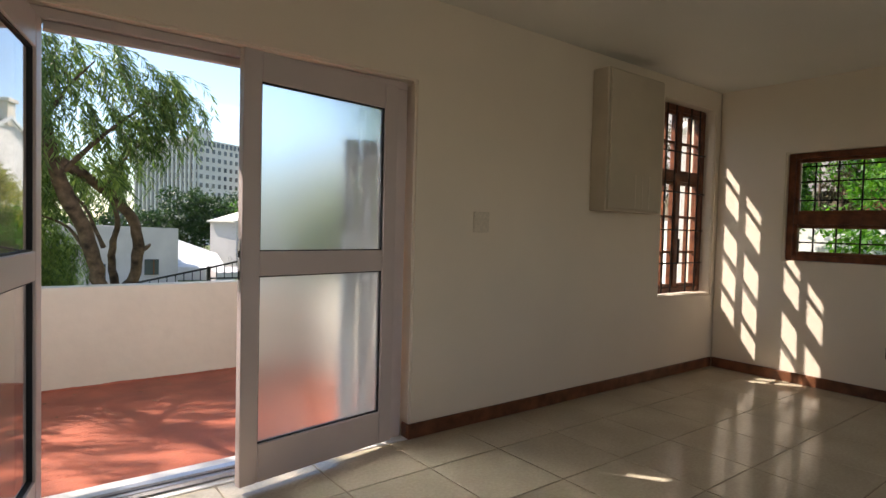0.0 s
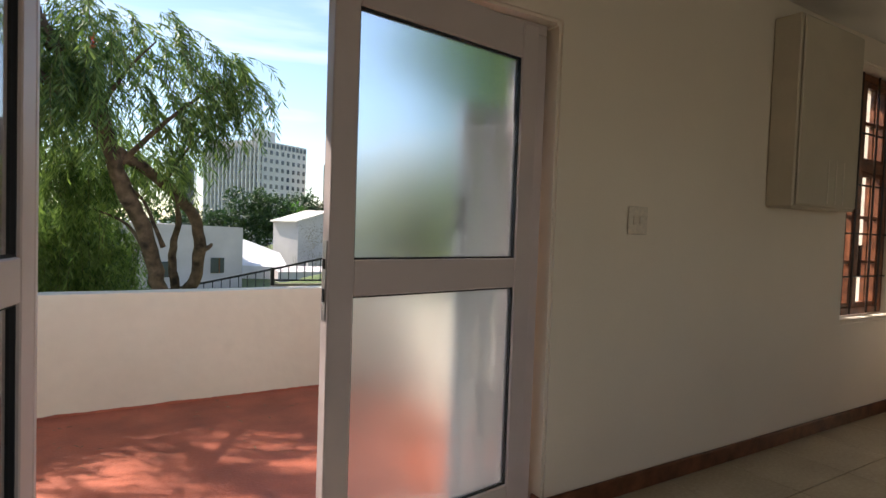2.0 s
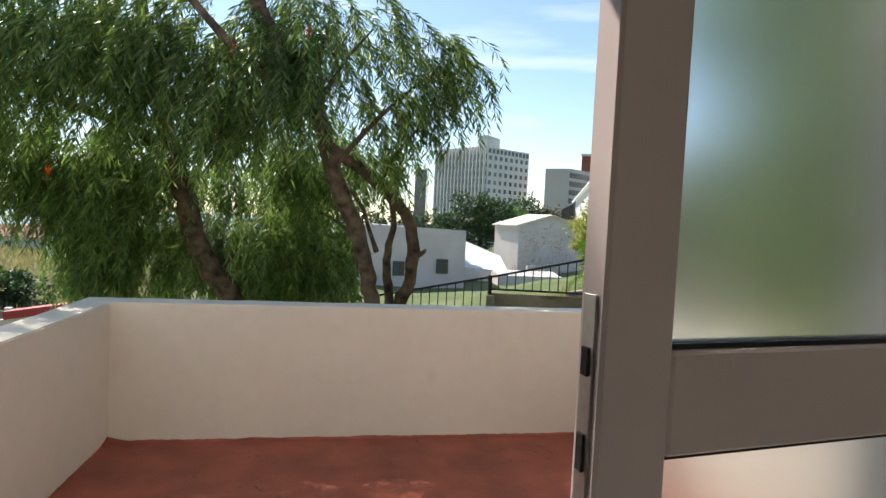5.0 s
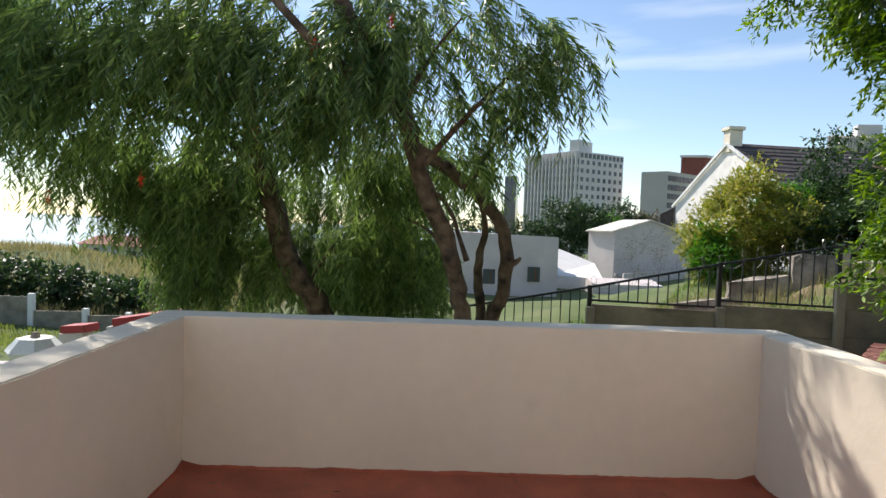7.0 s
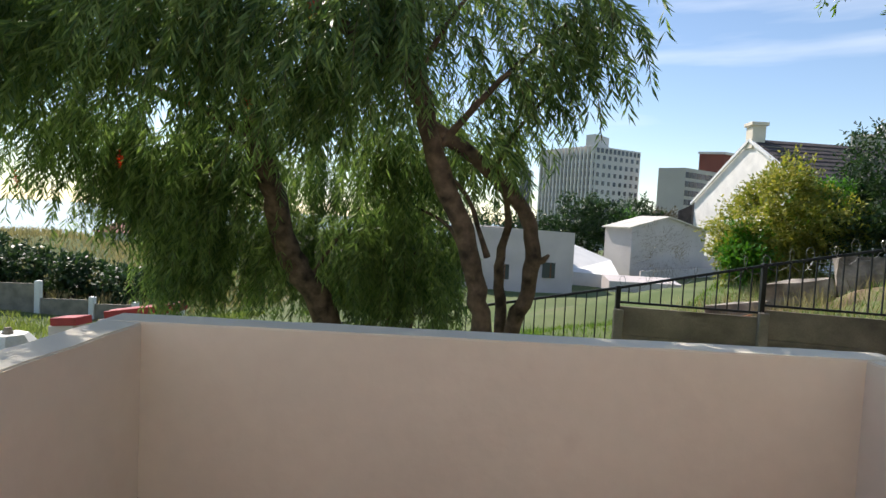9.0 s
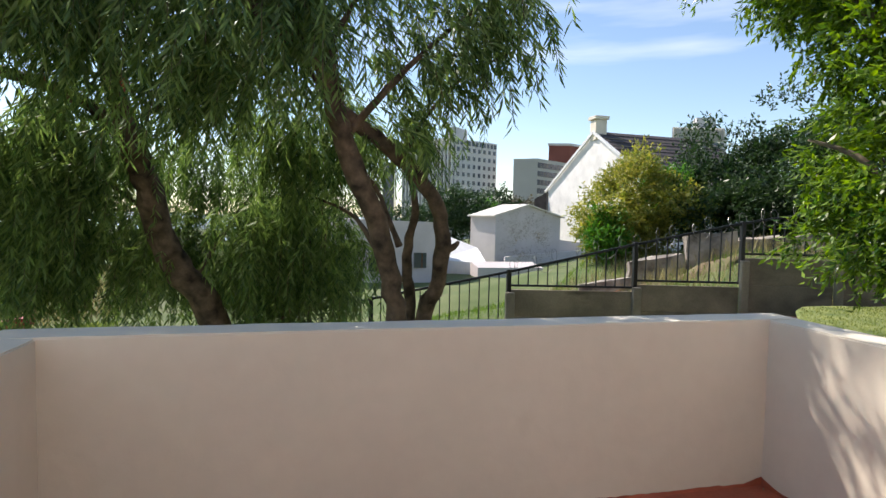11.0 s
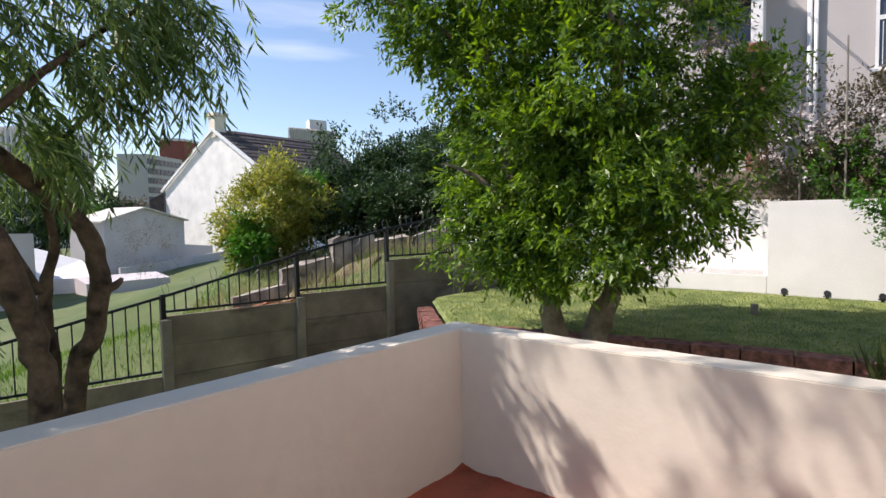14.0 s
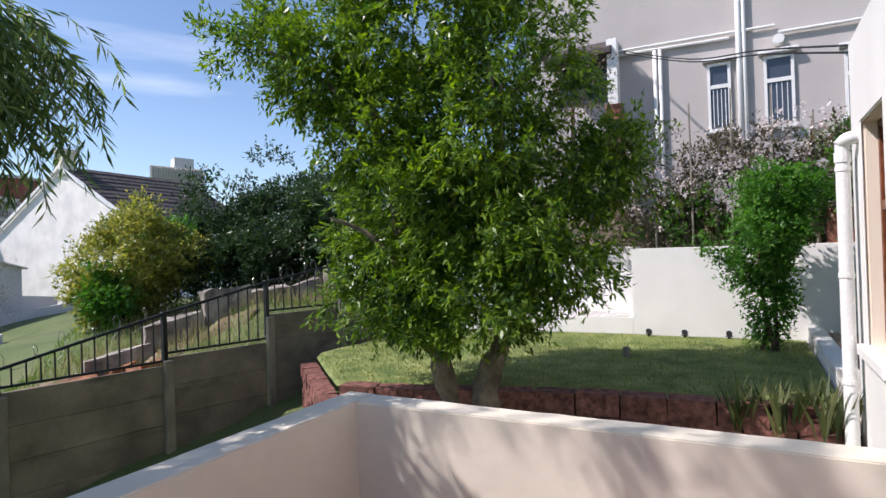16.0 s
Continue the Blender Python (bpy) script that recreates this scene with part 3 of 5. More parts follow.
# fallen leaves on the balcony floor
pts = np.column_stack([rng.uniform(BX0 + 0.05, BX1 - 0.05, 60), BY - 0.05 - np.abs(rng.normal(0, 0.7, 60)), np.full(60, BZ + 0.006)])
pts[:, 1] = np.clip(pts[:, 1], 0.5, BY - 0.05)
w_ = unit(np.column_stack([rng.normal(0, 1, (60, 2)), np.zeros(60)]))
s_ = np.column_stack([-w_[:, 1], w_[:, 0], np.zeros(60)])
tagged(leaf_object("fallen_leaves", leaves(pts, w_, s_, rng.uniform(0.03, 0.08, 60), rng.uniform(0.006, 0.012, 60)), M_LEAF_DRY), "dry narrow leaves on the red floor", "leaves", kind="stuff")

# down pipe and corner of the house
dp = thing("drain_pipe", (5.50, 0.36, -0.3), "white plastic down pipe on the house corner", "pipe")
vs, fs = tube(curve_pts([(5.46, 0.40, -0.5), (5.46, 0.40, 1.0), (5.46, 0.40, 2.18), (5.45, 0.40, 2.27), (5.40, 0.36, 2.30), (5.40, 0.30, 2.30)], 24), [0.052] * 24, 14)
obj("pipe", vs, fs, M_WHITE, dp, smooth=True)
for z in (0.35, 1.2, 2.05):
    vs, fs = tube([(5.46, 0.40, z), (5.46, 0.40, z + 0.035)], [0.058, 0.058], 14)
    br = obj("pipe_bracket", vs, fs, M_WHITE, dp)
vs, fs = tube([(5.46, 0.40, 2.12), (5.46, 0.40, 2.2)], [0.06, 0.06], 14)
obj("pipe_collar", vs, fs, M_WHITE, dp)

# ---- the ground ----
CTRL = [(0, 6, -1.5), (3, 7, -1.4), (5, 7, -1.1), (6.2, 7, -.7), (7.4, 6.6, -.3), (4, 4.5, -.9), (5.5, 3, -.4), (8, 3, -.25), (9, 2, -.2),
        (3, 10, -1.1), (5, 10, -.55), (6.5, 9, .05), (8, 9, .6), (9, 14, .3), (5, 16, -1.7), (10, 20, -.7), (15, 14, 1.3), (12, 9, 1.1), (8, 25, -2.3)]
CTRL += [(14, 40, -2.9), (22, 36, -1.6), (5, 34, -3.2), (-4, 9, -2.6), (-4, 6, -2.3), (-12, 22, -3.3), (-17, 22, -3.1), (-22, 32, -.9), (-15, 36, -2.2),
         (-9, 38, -3.6), (0, 15, -2.3), (0, 22, -3.2), (-30, 60, -4.5)]
CTRL += [(0, 80, -7), (40, 80, -4), (-70, 100, -8), (100, 150, 0), (-100, 150, -11), (30, 200, -11.5), (-40, 190, -12), (-150, 210, -15), (0, 260, -16), (150, 260, -14), (-300, 120, -15), (-260, 320, -16), (300, 320, -12), (16, 3, .6), (-6, 2, -2.6), (0, -5, -1), (5, -8, -.8), (-8, -5, -2.5), (12, -5, 0.1)]


def ground_z(x, y):
    num = den = 0.0
    for a, b, c in CTRL:
        w = 1.0 / (((x - a) ** 2 + (y - b) ** 2) ** 1.6 + 0.05)
        num += w * c
        den += w
    return num / den


ax_ = [math.sinh(i / 66 * 6.2) * 4.2 for i in range(-66, 67)]
vs, fs = [], []
nA = len(ax_)
for j in range(nA):
    for i in range(nA):
        x, y = ax_[i] + 2, ax_[j] + 7
        far = max(abs(x), abs(y))
        z = ground_z(x, y) if far < 400 else -16.0
        if far < 60:
            z += 0.07 * noise.noise(Vector((x * 0.9, y * 0.9, 0)))
        vs.append((x, y, z))
        if i and j:
            k = j * nA + i
            fs.append((k - nA - 1, k - nA, k, k - 1))
tagged(obj("ground", vs, fs, M_SOIL, smooth=True), kind="structure")


# the bay beyond the town
tagged(box("water", (-4000, 140, -12.6), (4000, 5000, -12.0), M_WATER, bev=0), kind="structure")
hs = thing("harbour_shed", (-112, 172, -13), "long low grey shed on the far shore", "shed")
box("wall", (-128, 170, -14), (-98, 182, -11.2), M_SHEDW, hs, bev=0)
box("roof", (-128.5, 169.5, -11.19), (-97.5, 182.5, -10.3), M_TOWERG, hs, bev=0.2)


def grass(name, rng, n, xr, yr, zfun, length, width, m, label, keep=None):
    x, y = rng.uniform(*xr, n), rng.uniform(*yr, n)
    if keep:
        ok = np.array([keep(a, b) for a, b in zip(x, y)])
        x, y = x[ok], y[ok]
    z = np.array([zfun(a, b) for a, b in zip(x, y)])
    base = np.column_stack([x, y, z - 0.01])
    way = unit(np.column_stack([rng.normal(0, 0.35, (len(x), 2)), np.ones(len(x))]))
    side = unit(np.column_stack([rng.normal(0, 1, (len(x), 2)), np.zeros(len(x))]))
    k = rng.uniform(0.5, 1.3, len(x))
    return tagged(leaf_object(name, leaves(base, way, side, length * k, width * k), m), label, "grass", kind="stuff")


# the raised lawn and its block edging
EDGE = [(6.3, 6.75), (4.85, 5.2), (5.22, 3.6), (5.42, 2.9), (5.58, 1.75), (5.66, 0.5)]


def edge_x(y):
    for (x0, y0), (x1, y1) in zip(EDGE, EDGE[1:]):
        if y1 <= y <= y0:
            return x1 + (x0 - x1) * (y - y1) / (y0 - y1)
    return 5.66 if y < 0.5 else 6.3


LZ = 0.10
vs, fs = [], []
NX, NY = 30, 44
for j in range(NY + 1):
    y = 0.42 + (6.6 - 0.42) * j / NY
    for i in range(NX + 1):
        x0 = edge_x(y) + 0.12
        x = x0 + (9.33 - x0) * i / NX
        vs.append((x, y, LZ + 0.02 * noise.noise(Vector((x, y, 3))) - (0.05 if i == 0 else 0)))
        if i and j:
            k = j * (NX + 1) + i
            fs.append((k - NX - 2, k - NX - 1, k, k - 1))
tagged(obj("lawn", vs, fs, M_LAWN, smooth=True), kind="structure")
grass("lawn_grass", np.random.default_rng(2), 42000, (4.7, 9.3), (0.45, 6.5), lambda x, y: LZ + 0.02 * noise.noise(Vector((x, y, 3))), 0.036, 0.007, M_GRASS, "short green lawn blades on the raised garden", lambda x, y: x > edge_x(y) + 0.15)
far_keep = lambda x, y: y > 8.9 - 0.25 * x + 0.3
grass("weeds", np.random.default_rng(3), 26000, (0.5, 12), (6.5, 16), ground_z, 0.16, 0.012, M_WEED, "rough green weeds behind the fence", far_keep)
grass("dry_weeds", np.random.default_rng(4), 6000, (5.5, 13), (7, 13), ground_z, 0.38, 0.010, M_DRYGRASS, "tall pale dry grass on the bank", far_keep)
grass("bank_grass", np.random.default_rng(6), 14000, (-26, -6), (23, 44), ground_z, 0.5, 0.05, M_DRYGRASS, "dry yellow grass on the far bank")
grass("yard_grass", np.random.default_rng(7), 9000, (-20, -5.5), (13, 21.5), ground_z, 0.22, 0.04, M_GRASS, "green grass in the neighbour's yard")

edging = thing("block_edging", (5.3, 3, -0.3), "low red split-faced retaining blocks round the lawn", "retaining wall", kind="structure")
rb = random.Random(4)


def rough_block(seed, w=0.40, d=0.22, h=0.21):
    r = random.Random(seed)
    bm = bmesh.new()
    cube(bm, (-w / 2, -d / 2, 0), (w / 2, d / 2, h))
    bmesh.ops.subdivide_edges(bm, edges=bm.edges[:], cuts=2, use_grid_fill=True)
    for v in bm.verts:
        v.co += Vector((r.uniform(-.004, .004), r.uniform(-.014, .014), r.uniform(-.006, .006)))
    me = bpy.data.meshes.new("block")
    bm.to_mesh(me)
    bm.free()
    me.materials.append(M_BLOCK)
    return me


BLOCKS = [rough_block(k) for k in range(4)]
for course in range(3):
    s = 0.2 * (course % 2)
    for (x0, y0), (x1, y1) in zip(EDGE, EDGE[1:]):
        L = math.hypot(x1 - x0, y1 - y0)
        while s < L:
            f = s / L
            o = new("block", rb.choice(BLOCKS))
            o.parent = edging
            o.matrix_parent_inverse = Matrix.Translation(-edging.location)
            o.matrix_basis = pose(x0 + (x1 - x0) * f, y0 + (y1 - y0) * f, LZ + (0.01 if x0 < 6 else -0.16) - 0.215 * (course + 1) + rb.uniform(-.006, .006), 0, 0, math.degrees(math.atan2(y1 - y0, x1 - x0)) + rb.uniform(-2, 2))
            s += 0.415
        s -= L

# ---- garden walls, steps, lamps ----
gw = bumpy_slab("wall_garden", (9.35, -0.9, -0.4), (9.55, 2.74, 1.46), M_HOUSE, 5, 0.3)
tagged(gw, kind="structure")
tagged(bumpy_slab("wall_garden_back", (10.2, 2.742, -0.4), (10.4, 9.0, 1.5), M_HOUSE, 6, 0.4), kind="structure")
tagged(bumpy_slab("wall_garden_bench", (9.35, 2.742, -0.4), (10.198, 7.0, 0.37), M_HOUSE, 7, 0.4), kind="structure")
for k in range(5):
    box("trim_bench_joint", (9.4 + k * 0.16, 2.8 + k * 0.03, 0.372), (9.41 + k * 0.16, 6.5, 0.378), M_CPOST, bev=0, kind="structure")
tagged(bumpy_slab("kerb_path", (6.3, 0.22, -0.3), (9.34, 0.40, 0.30), M_HOUSE, 8, 0.3), kind="structure")
path_g = box("path_garden", (5.75, -1.2, -0.3), (9.34, 0.218, 0.22), M_PAVE, bev=0.004, kind="structure")
bpv = bpy.data.meshes.new("paver")
bm = bmesh.new()
cube(bm, (-0.105, -0.05, 0), (0.105, 0.05, 0.03))
bmesh.ops.bevel(bm, geom=bm.edges[:], offset=0.004, segments=1, affect="EDGES")
bm.to_mesh(bpv)
bm.free()
bpv.materials.append(M_PAVE)
for i in range(16):
    for j in range(6):
        o = new("paver", bpv)
        o.parent = path_g
        o.matrix_basis = pose(5.95 + i * 0.215 + 0.1 * (j % 2), -0.45 + j * 0.107, 0.197)


def spot(m):
    e = thing("garden_light", (0, 0, 0), "small black garden spotlight at the foot of the white wall", "garden light", "garden spotlights")
    box("base", (-0.02, -0.02, -0.02), (0.02, 0.02, 0.03), M_BLACK, e, bev=0.004)
    vs, fs = tube([(0.03, 0, 0.07), (-0.05, 0, 0.09)], [0.045, 0.04], 12)
    obj("lamp_head", vs, fs, M_BLACK, e)
    box("bracket", (-0.01, -0.05, 0.03), (0.01, 0.05, 0.045), M_BLACK, e, bev=0.002)
    e.matrix_basis = m
    return e


s0 = spot(pose(9.2, 2.49, LZ))
copy_thing(s0, pose(9.22, 1.98, LZ))
copy_thing(s0, pose(9.24, 1.38, LZ))
stub = thing("garden_stub", (7.41, 2.5, LZ), "short pale timber peg standing in the lawn", "peg")
vs, fs = tube([(7.41, 2.5, LZ - 0.05), (7.41, 2.5, LZ + 0.13)], [0.045, 0.042], 9)
obj("peg", vs, fs, M_CPOST, stub)


# ---- the fence on its concrete wall ----
POSTS = [(-0.9, 9.05, -0.45), (1.15, 8.65, -0.02), (3.03, 8.22, 0.40), (4.77, 7.85, 0.82), (6.2, 7.47, 1.145), (7.42, 7.1, 1.36), (8.65, 6.75, 1.62), (9.9, 6.35, 1.85), (11.2, 5.95, 2.05)]
WTOP = [-1.2, -0.60, 0.15, 0.25, 0.66, 0.88, 1.1, 1.3]
fence = thing("fence", (3, 8.2, -1), "black iron palisade fence on a stepped concrete wall", "fence")
pwall = thing("wall_boundary", (3, 8.2, -1), "stepped precast concrete panel wall, stained", "wall", kind="structure")
bar_me = bpy.data.meshes.new("baluster")
bm = bmesh.new()
cube(bm, (-0.007, -0.007, 0), (0.007, 0.007, 1))
bm.to_mesh(bar_me)
bm.free()
bar_me.materials.append(M_IRON)


def beam(name, p, q, w, h, m, parent, bev=0.003):
    p, q = Vector(p), Vector(q)
    d = q - p
    bm = bmesh.new()
    cube(bm, (-d.length / 2, -w / 2, -h / 2), (d.length / 2, w / 2, h / 2))
    if bev:
        bmesh.ops.bevel(bm, geom=bm.edges[:], offset=bev, segments=1, affect="EDGES")
    bmesh.ops.transform(bm, matrix=Matrix.Translation((p + q) / 2) @ d.to_track_quat("X", "Z").to_matrix().to_4x4(), verts=bm.verts)
    return part(name, bm, m, parent)


for i, (x, y, zt) in enumerate(POSTS):
    low = min(WTOP[max(i - 1, 0)], WTOP[min(i, len(WTOP) - 1)])
    high = max(WTOP[max(i - 1, 0)], WTOP[min(i, len(WTOP) - 1)])
    box("post", (x - 0.03, y - 0.03, low + 0.04), (x + 0.03, y + 0.03, zt + 0.03), M_IRON, fence, bev=0.004)
    box("concrete_post", (x - 0.065, y - 0.10, low - 2.2), (x + 0.065, y - 0.034, high - 0.03), M_CPOST, pwall, bev=0.012)
for i in range(len(POSTS) - 1):
    (x0, y0, a), (x1, y1, b), w = POSTS[i], POSTS[i + 1], WTOP[i]
    beam("top_rail", (x0, y0, a), (x1, y1, b), 0.03, 0.035, M_IRON, fence)
    beam("bottom_rail", (x0, y0, w + 0.06), (x1, y1, w + 0.06), 0.03, 0.03, M_IRON, fence)
    n = int(math.hypot(x1 - x0, y1 - y0) / 0.135)
    for k in range(1, n):
        f = k / n
        o = new("baluster", bar_me)
        o.parent = fence
        o.matrix_parent_inverse = Matrix.Translation(-fence.location)
        o.matrix_basis = Matrix.Translation((x0 + (x1 - x0) * f, y0 + (y1 - y0) * f, w + 0.06)) @ Matrix.Diagonal((1, 1, a + (b - a) * f - w - 0.06, 1))
    for k in range(5):
        z1 = w - 0.38 * k
        beam("concrete_panel", (x0 + 0.04, y0, z1 - 0.187), (x1 - 0.04, y1, z1 - 0.187), 0.05, 0.377, M_CONC, pwall, 0.006)
# coils of razor wire along the top rail
pts = []
wr = random.Random(8)
for i in range(2, len(POSTS) - 1):
    (x0, y0, a), (x1, y1, b) = POSTS[i], POSTS[i + 1]
    for k in range(60):
        f = k / 60
        ang = (i * 60 + k) / 60 * 6 * 2 * math.pi
        r = 0.13 + 0.03 * math.sin(ang * 0.37)
        pts.append((x0 + (x1 - x0) * f + 0.10 * math.cos(ang), y0 + (y1 - y0) * f + 0.06 * math.sin(ang * 0.5) + 0.05, a + (b - a) * f + 0.02 + r * math.sin(ang)))
vs, fs = tube(pts, [0.0035] * len(pts), 4)
obj("razor_wire", vs, fs, M_WIRE, fence, "coiled galvanised razor wire")

# bare earth of the bank, with loose clods
M_EARTH = mat("bank_earth", (0.21, 0.15, 0.095), 0.95, var=0.35, scale=2.6, bump=0.9, bscale=22, stain=((0.10, 0.13, 0.04), 1.3, 0.56))
vs, fs = [], []
for j in range(29):
    for i in range(49):
        x, y = 4.3 + 4.6 * i / 48, 9.25 + 3.4 * j / 28 - 0.1 * i / 48
        edge = min(i, 48 - i, j, 28 - j) / 6
        vs.append((x, y, ground_z(x, y) + 0.07 * noise.noise(Vector((x * 0.9, y * 0.9, 0))) - 0.06 + 0.11 * min(1, edge) + 0.10 * noise.noise(Vector((x * 2.1, y * 2.1, 4)))))
        if i and j:
            k = j * 49 + i
            fs.append((k - 50, k - 49, k, k - 1))
tagged(obj("ground_bank", vs, fs, M_EARTH, smooth=True), kind="structure")

# broken concrete and red rubble on the bank
rr = random.Random(12)


def rock(name, c, size, m, seed, label, cat, group=""):
    bm = bmesh.new()
    cube(bm, [-s / 2 for s in size], [s / 2 for s in size])
    bmesh.ops.subdivide_edges(bm, edges=bm.edges[:], cuts=3, use_grid_fill=True)
    for v in bm.verts:
        q = v.co * 2.5 + Vector((seed * 3.1, seed, 0))
        v.co += Vector((noise.noise(q), noise.noise(q + Vector((5, 0, 0))), noise.noise(q + Vector((0, 5, 0))))) * min(size) * 0.35
    bmesh.ops.transform(bm, matrix=pose(*c, rr.uniform(-6, 6), rr.uniform(-14, -2), rr.uniform(-20, -8)), verts=bm.verts)
    return tagged(part(name, bm, m), label, cat, group)


for k in range(6):
    x, y = 5.9 + k * 0.95, 10.6 - k * 0.2 + rr.uniform(-.08, .08)
    rock("concrete_slab", (x, y, ground_z(x, y) + rr.uniform(0.12, 0.3)), (1.0 + rr.uniform(-.1, .2), 0.22, 0.62 + rr.uniform(-.3, .1)), M_RUBBLE, k, "broken pale concrete slab lying on the grassy bank", "rubble", "broken slabs")
for k in range(20):
    x, y = 5.0 + rr.uniform(-.7, .9), 9.9 + rr.uniform(-.5, .6)
    rock("brick_rubble", (x, y, ground_z(x, y) + 0.1), (0.38, 0.32, 0.24), M_REDSOIL, 30 + k, "lump of red brick rubble on the bank", "rubble", "red rubble")


# ---- the weeping tree ----
def weeping_tree():
    rng = np.random.default_rng(11)
    e = thing("tree", (0.9, 5.0, -1.5), "weeping tree with leaning brown trunks and narrow leaves", "tree")
    limb("trunk", [(-0.3, 7.3, -1.9), (-0.66, 7.1, -0.05), (-0.95, 6.98, 0.45), (-1.12, 6.85, 0.86), (-1.25, 6.72, 1.4), (-1.36, 6.6, 1.82)], 0.16, 0.12, M_BARK, e, 20, 12)
    limb("limb", [(-1.33, 6.62, 1.7), (-1.5, 6.4, 2.6), (-1.6, 6.0, 3.6), (-2.0, 5.6, 5.4), (-2.8, 5.3, 8.0)], 0.11, 0.03, M_BARK, e, 18)
    limb("limb", [(-1.28, 6.66, 1.58), (-1.5, 6.5, 1.95), (-1.75, 6.4, 2.14), (-2.32, 6.4, 2.33), (-3.3, 6.2, 2.6), (-4.6, 6.0, 3.0)], 0.08, 0.03, M_BARK, e, 18)
    limb("trunk", [(1.02, 5.35, -1.8), (1.0, 5.3, 0.1), (0.92, 5.22, 0.6), (0.83, 5.15, 1.0), (0.62, 5.05, 1.5), (0.47, 4.95, 1.9), (0.36, 4.85, 2.25), (0.12, 4.7, 2.65), (-0.15, 4.6, 3.0)], 0.088, 0.078, M_BARK, e, 28, 12)
    limb("limb", [(-0.12, 4.62, 2.95), (-0.4, 4.6, 3.6), (-0.9, 4.8, 4.8), (-1.8, 5.0, 7.0), (-2.2, 5.2, 8.6)], 0.078, 0.03, M_BARK, e, 16)
    limb("limb", [(0.42, 4.9, 2.05), (0.3, 4.6, 2.2), (0.05, 4.5, 2.35), (-0.5, 4.4, 2.8), (-1.2, 4.5, 3.6)], 0.06, 0.03, M_BARK, e)
    limb("trunk", [(1.2, 5.9, -1.8), (1.21, 5.9, 0.15), (1.16, 5.83, 0.65), (1.17, 5.77, 0.97), (1.22, 5.7, 1.2), (1.1, 5.6, 1.6)], 0.07, 0.025, M_BARK, e, 18, 9)
    limb("trunk", [(1.22, 5.75, -1.8), (1.29, 5.7, 0.15), (1.38, 5.6, 0.5), (1.42, 5.5, 0.88), (1.35, 5.4, 1.2), (1.17, 5.3, 1.45), (0.93, 5.2, 1.65), (0.65, 5.05, 1.82), (0.46, 4.95, 1.92)], 0.082, 0.055, M_BARK, e, 30, 11)
    limb("knot", [(1.42, 5.48, 0.86), (1.5, 5.44, 0.89), (1.54, 5.42, 0.94)], 0.045, 0.015, M_BARK, e, 5, 7)
    limb("limb", [(0.55, 5.0, 1.75), (0.85, 4.85, 2.1), (1.15, 4.75, 2.4), (1.5, 4.7, 2.7)], 0.035, 0.012, M_BARK, e)
    limb("limb", [(0.36, 4.85, 2.25), (0.5, 4.8, 2.5), (0.65, 4.78, 2.75), (0.85, 4.78, 3.0)], 0.03, 0.008, M_BARK, e)
    limb("limb", [(1.0, 5.2, 1.6), (1.15, 5.1, 1.9), (1.4, 4.95, 2.2), (1.75, 4.85, 2.4)], 0.022, 0.008, M_BARK, e)
    for a, b in (((1.0, 5.3, 0.9), (0.5, 5.7, 1.7)), ((0.9, 5.2, 0.7), (0.35, 6.2, 1.3)), ((-0.9, 7.0, 0.4), (-0.3, 7.3, 1.4)), ((-1.1, 6.9, 0.8), (-1.9, 6.9, 1.5)), ((0.5, 5.0, 1.8), (-0.2, 5.2, 2.6)), ((0.2, 7.3, -1.0), (0.3, 7.2, 0.9)), ((-0.1, 7.4, -1.0), (0.0, 7.3, 0.8))):
        q_ = Vector(a).lerp(Vector(b), 0.5) + Vector((0.06, 0.05, 0.12))
        limb("branch", [a, q_, b], 0.03, 0.01, M_BARK, e, 9, 7)
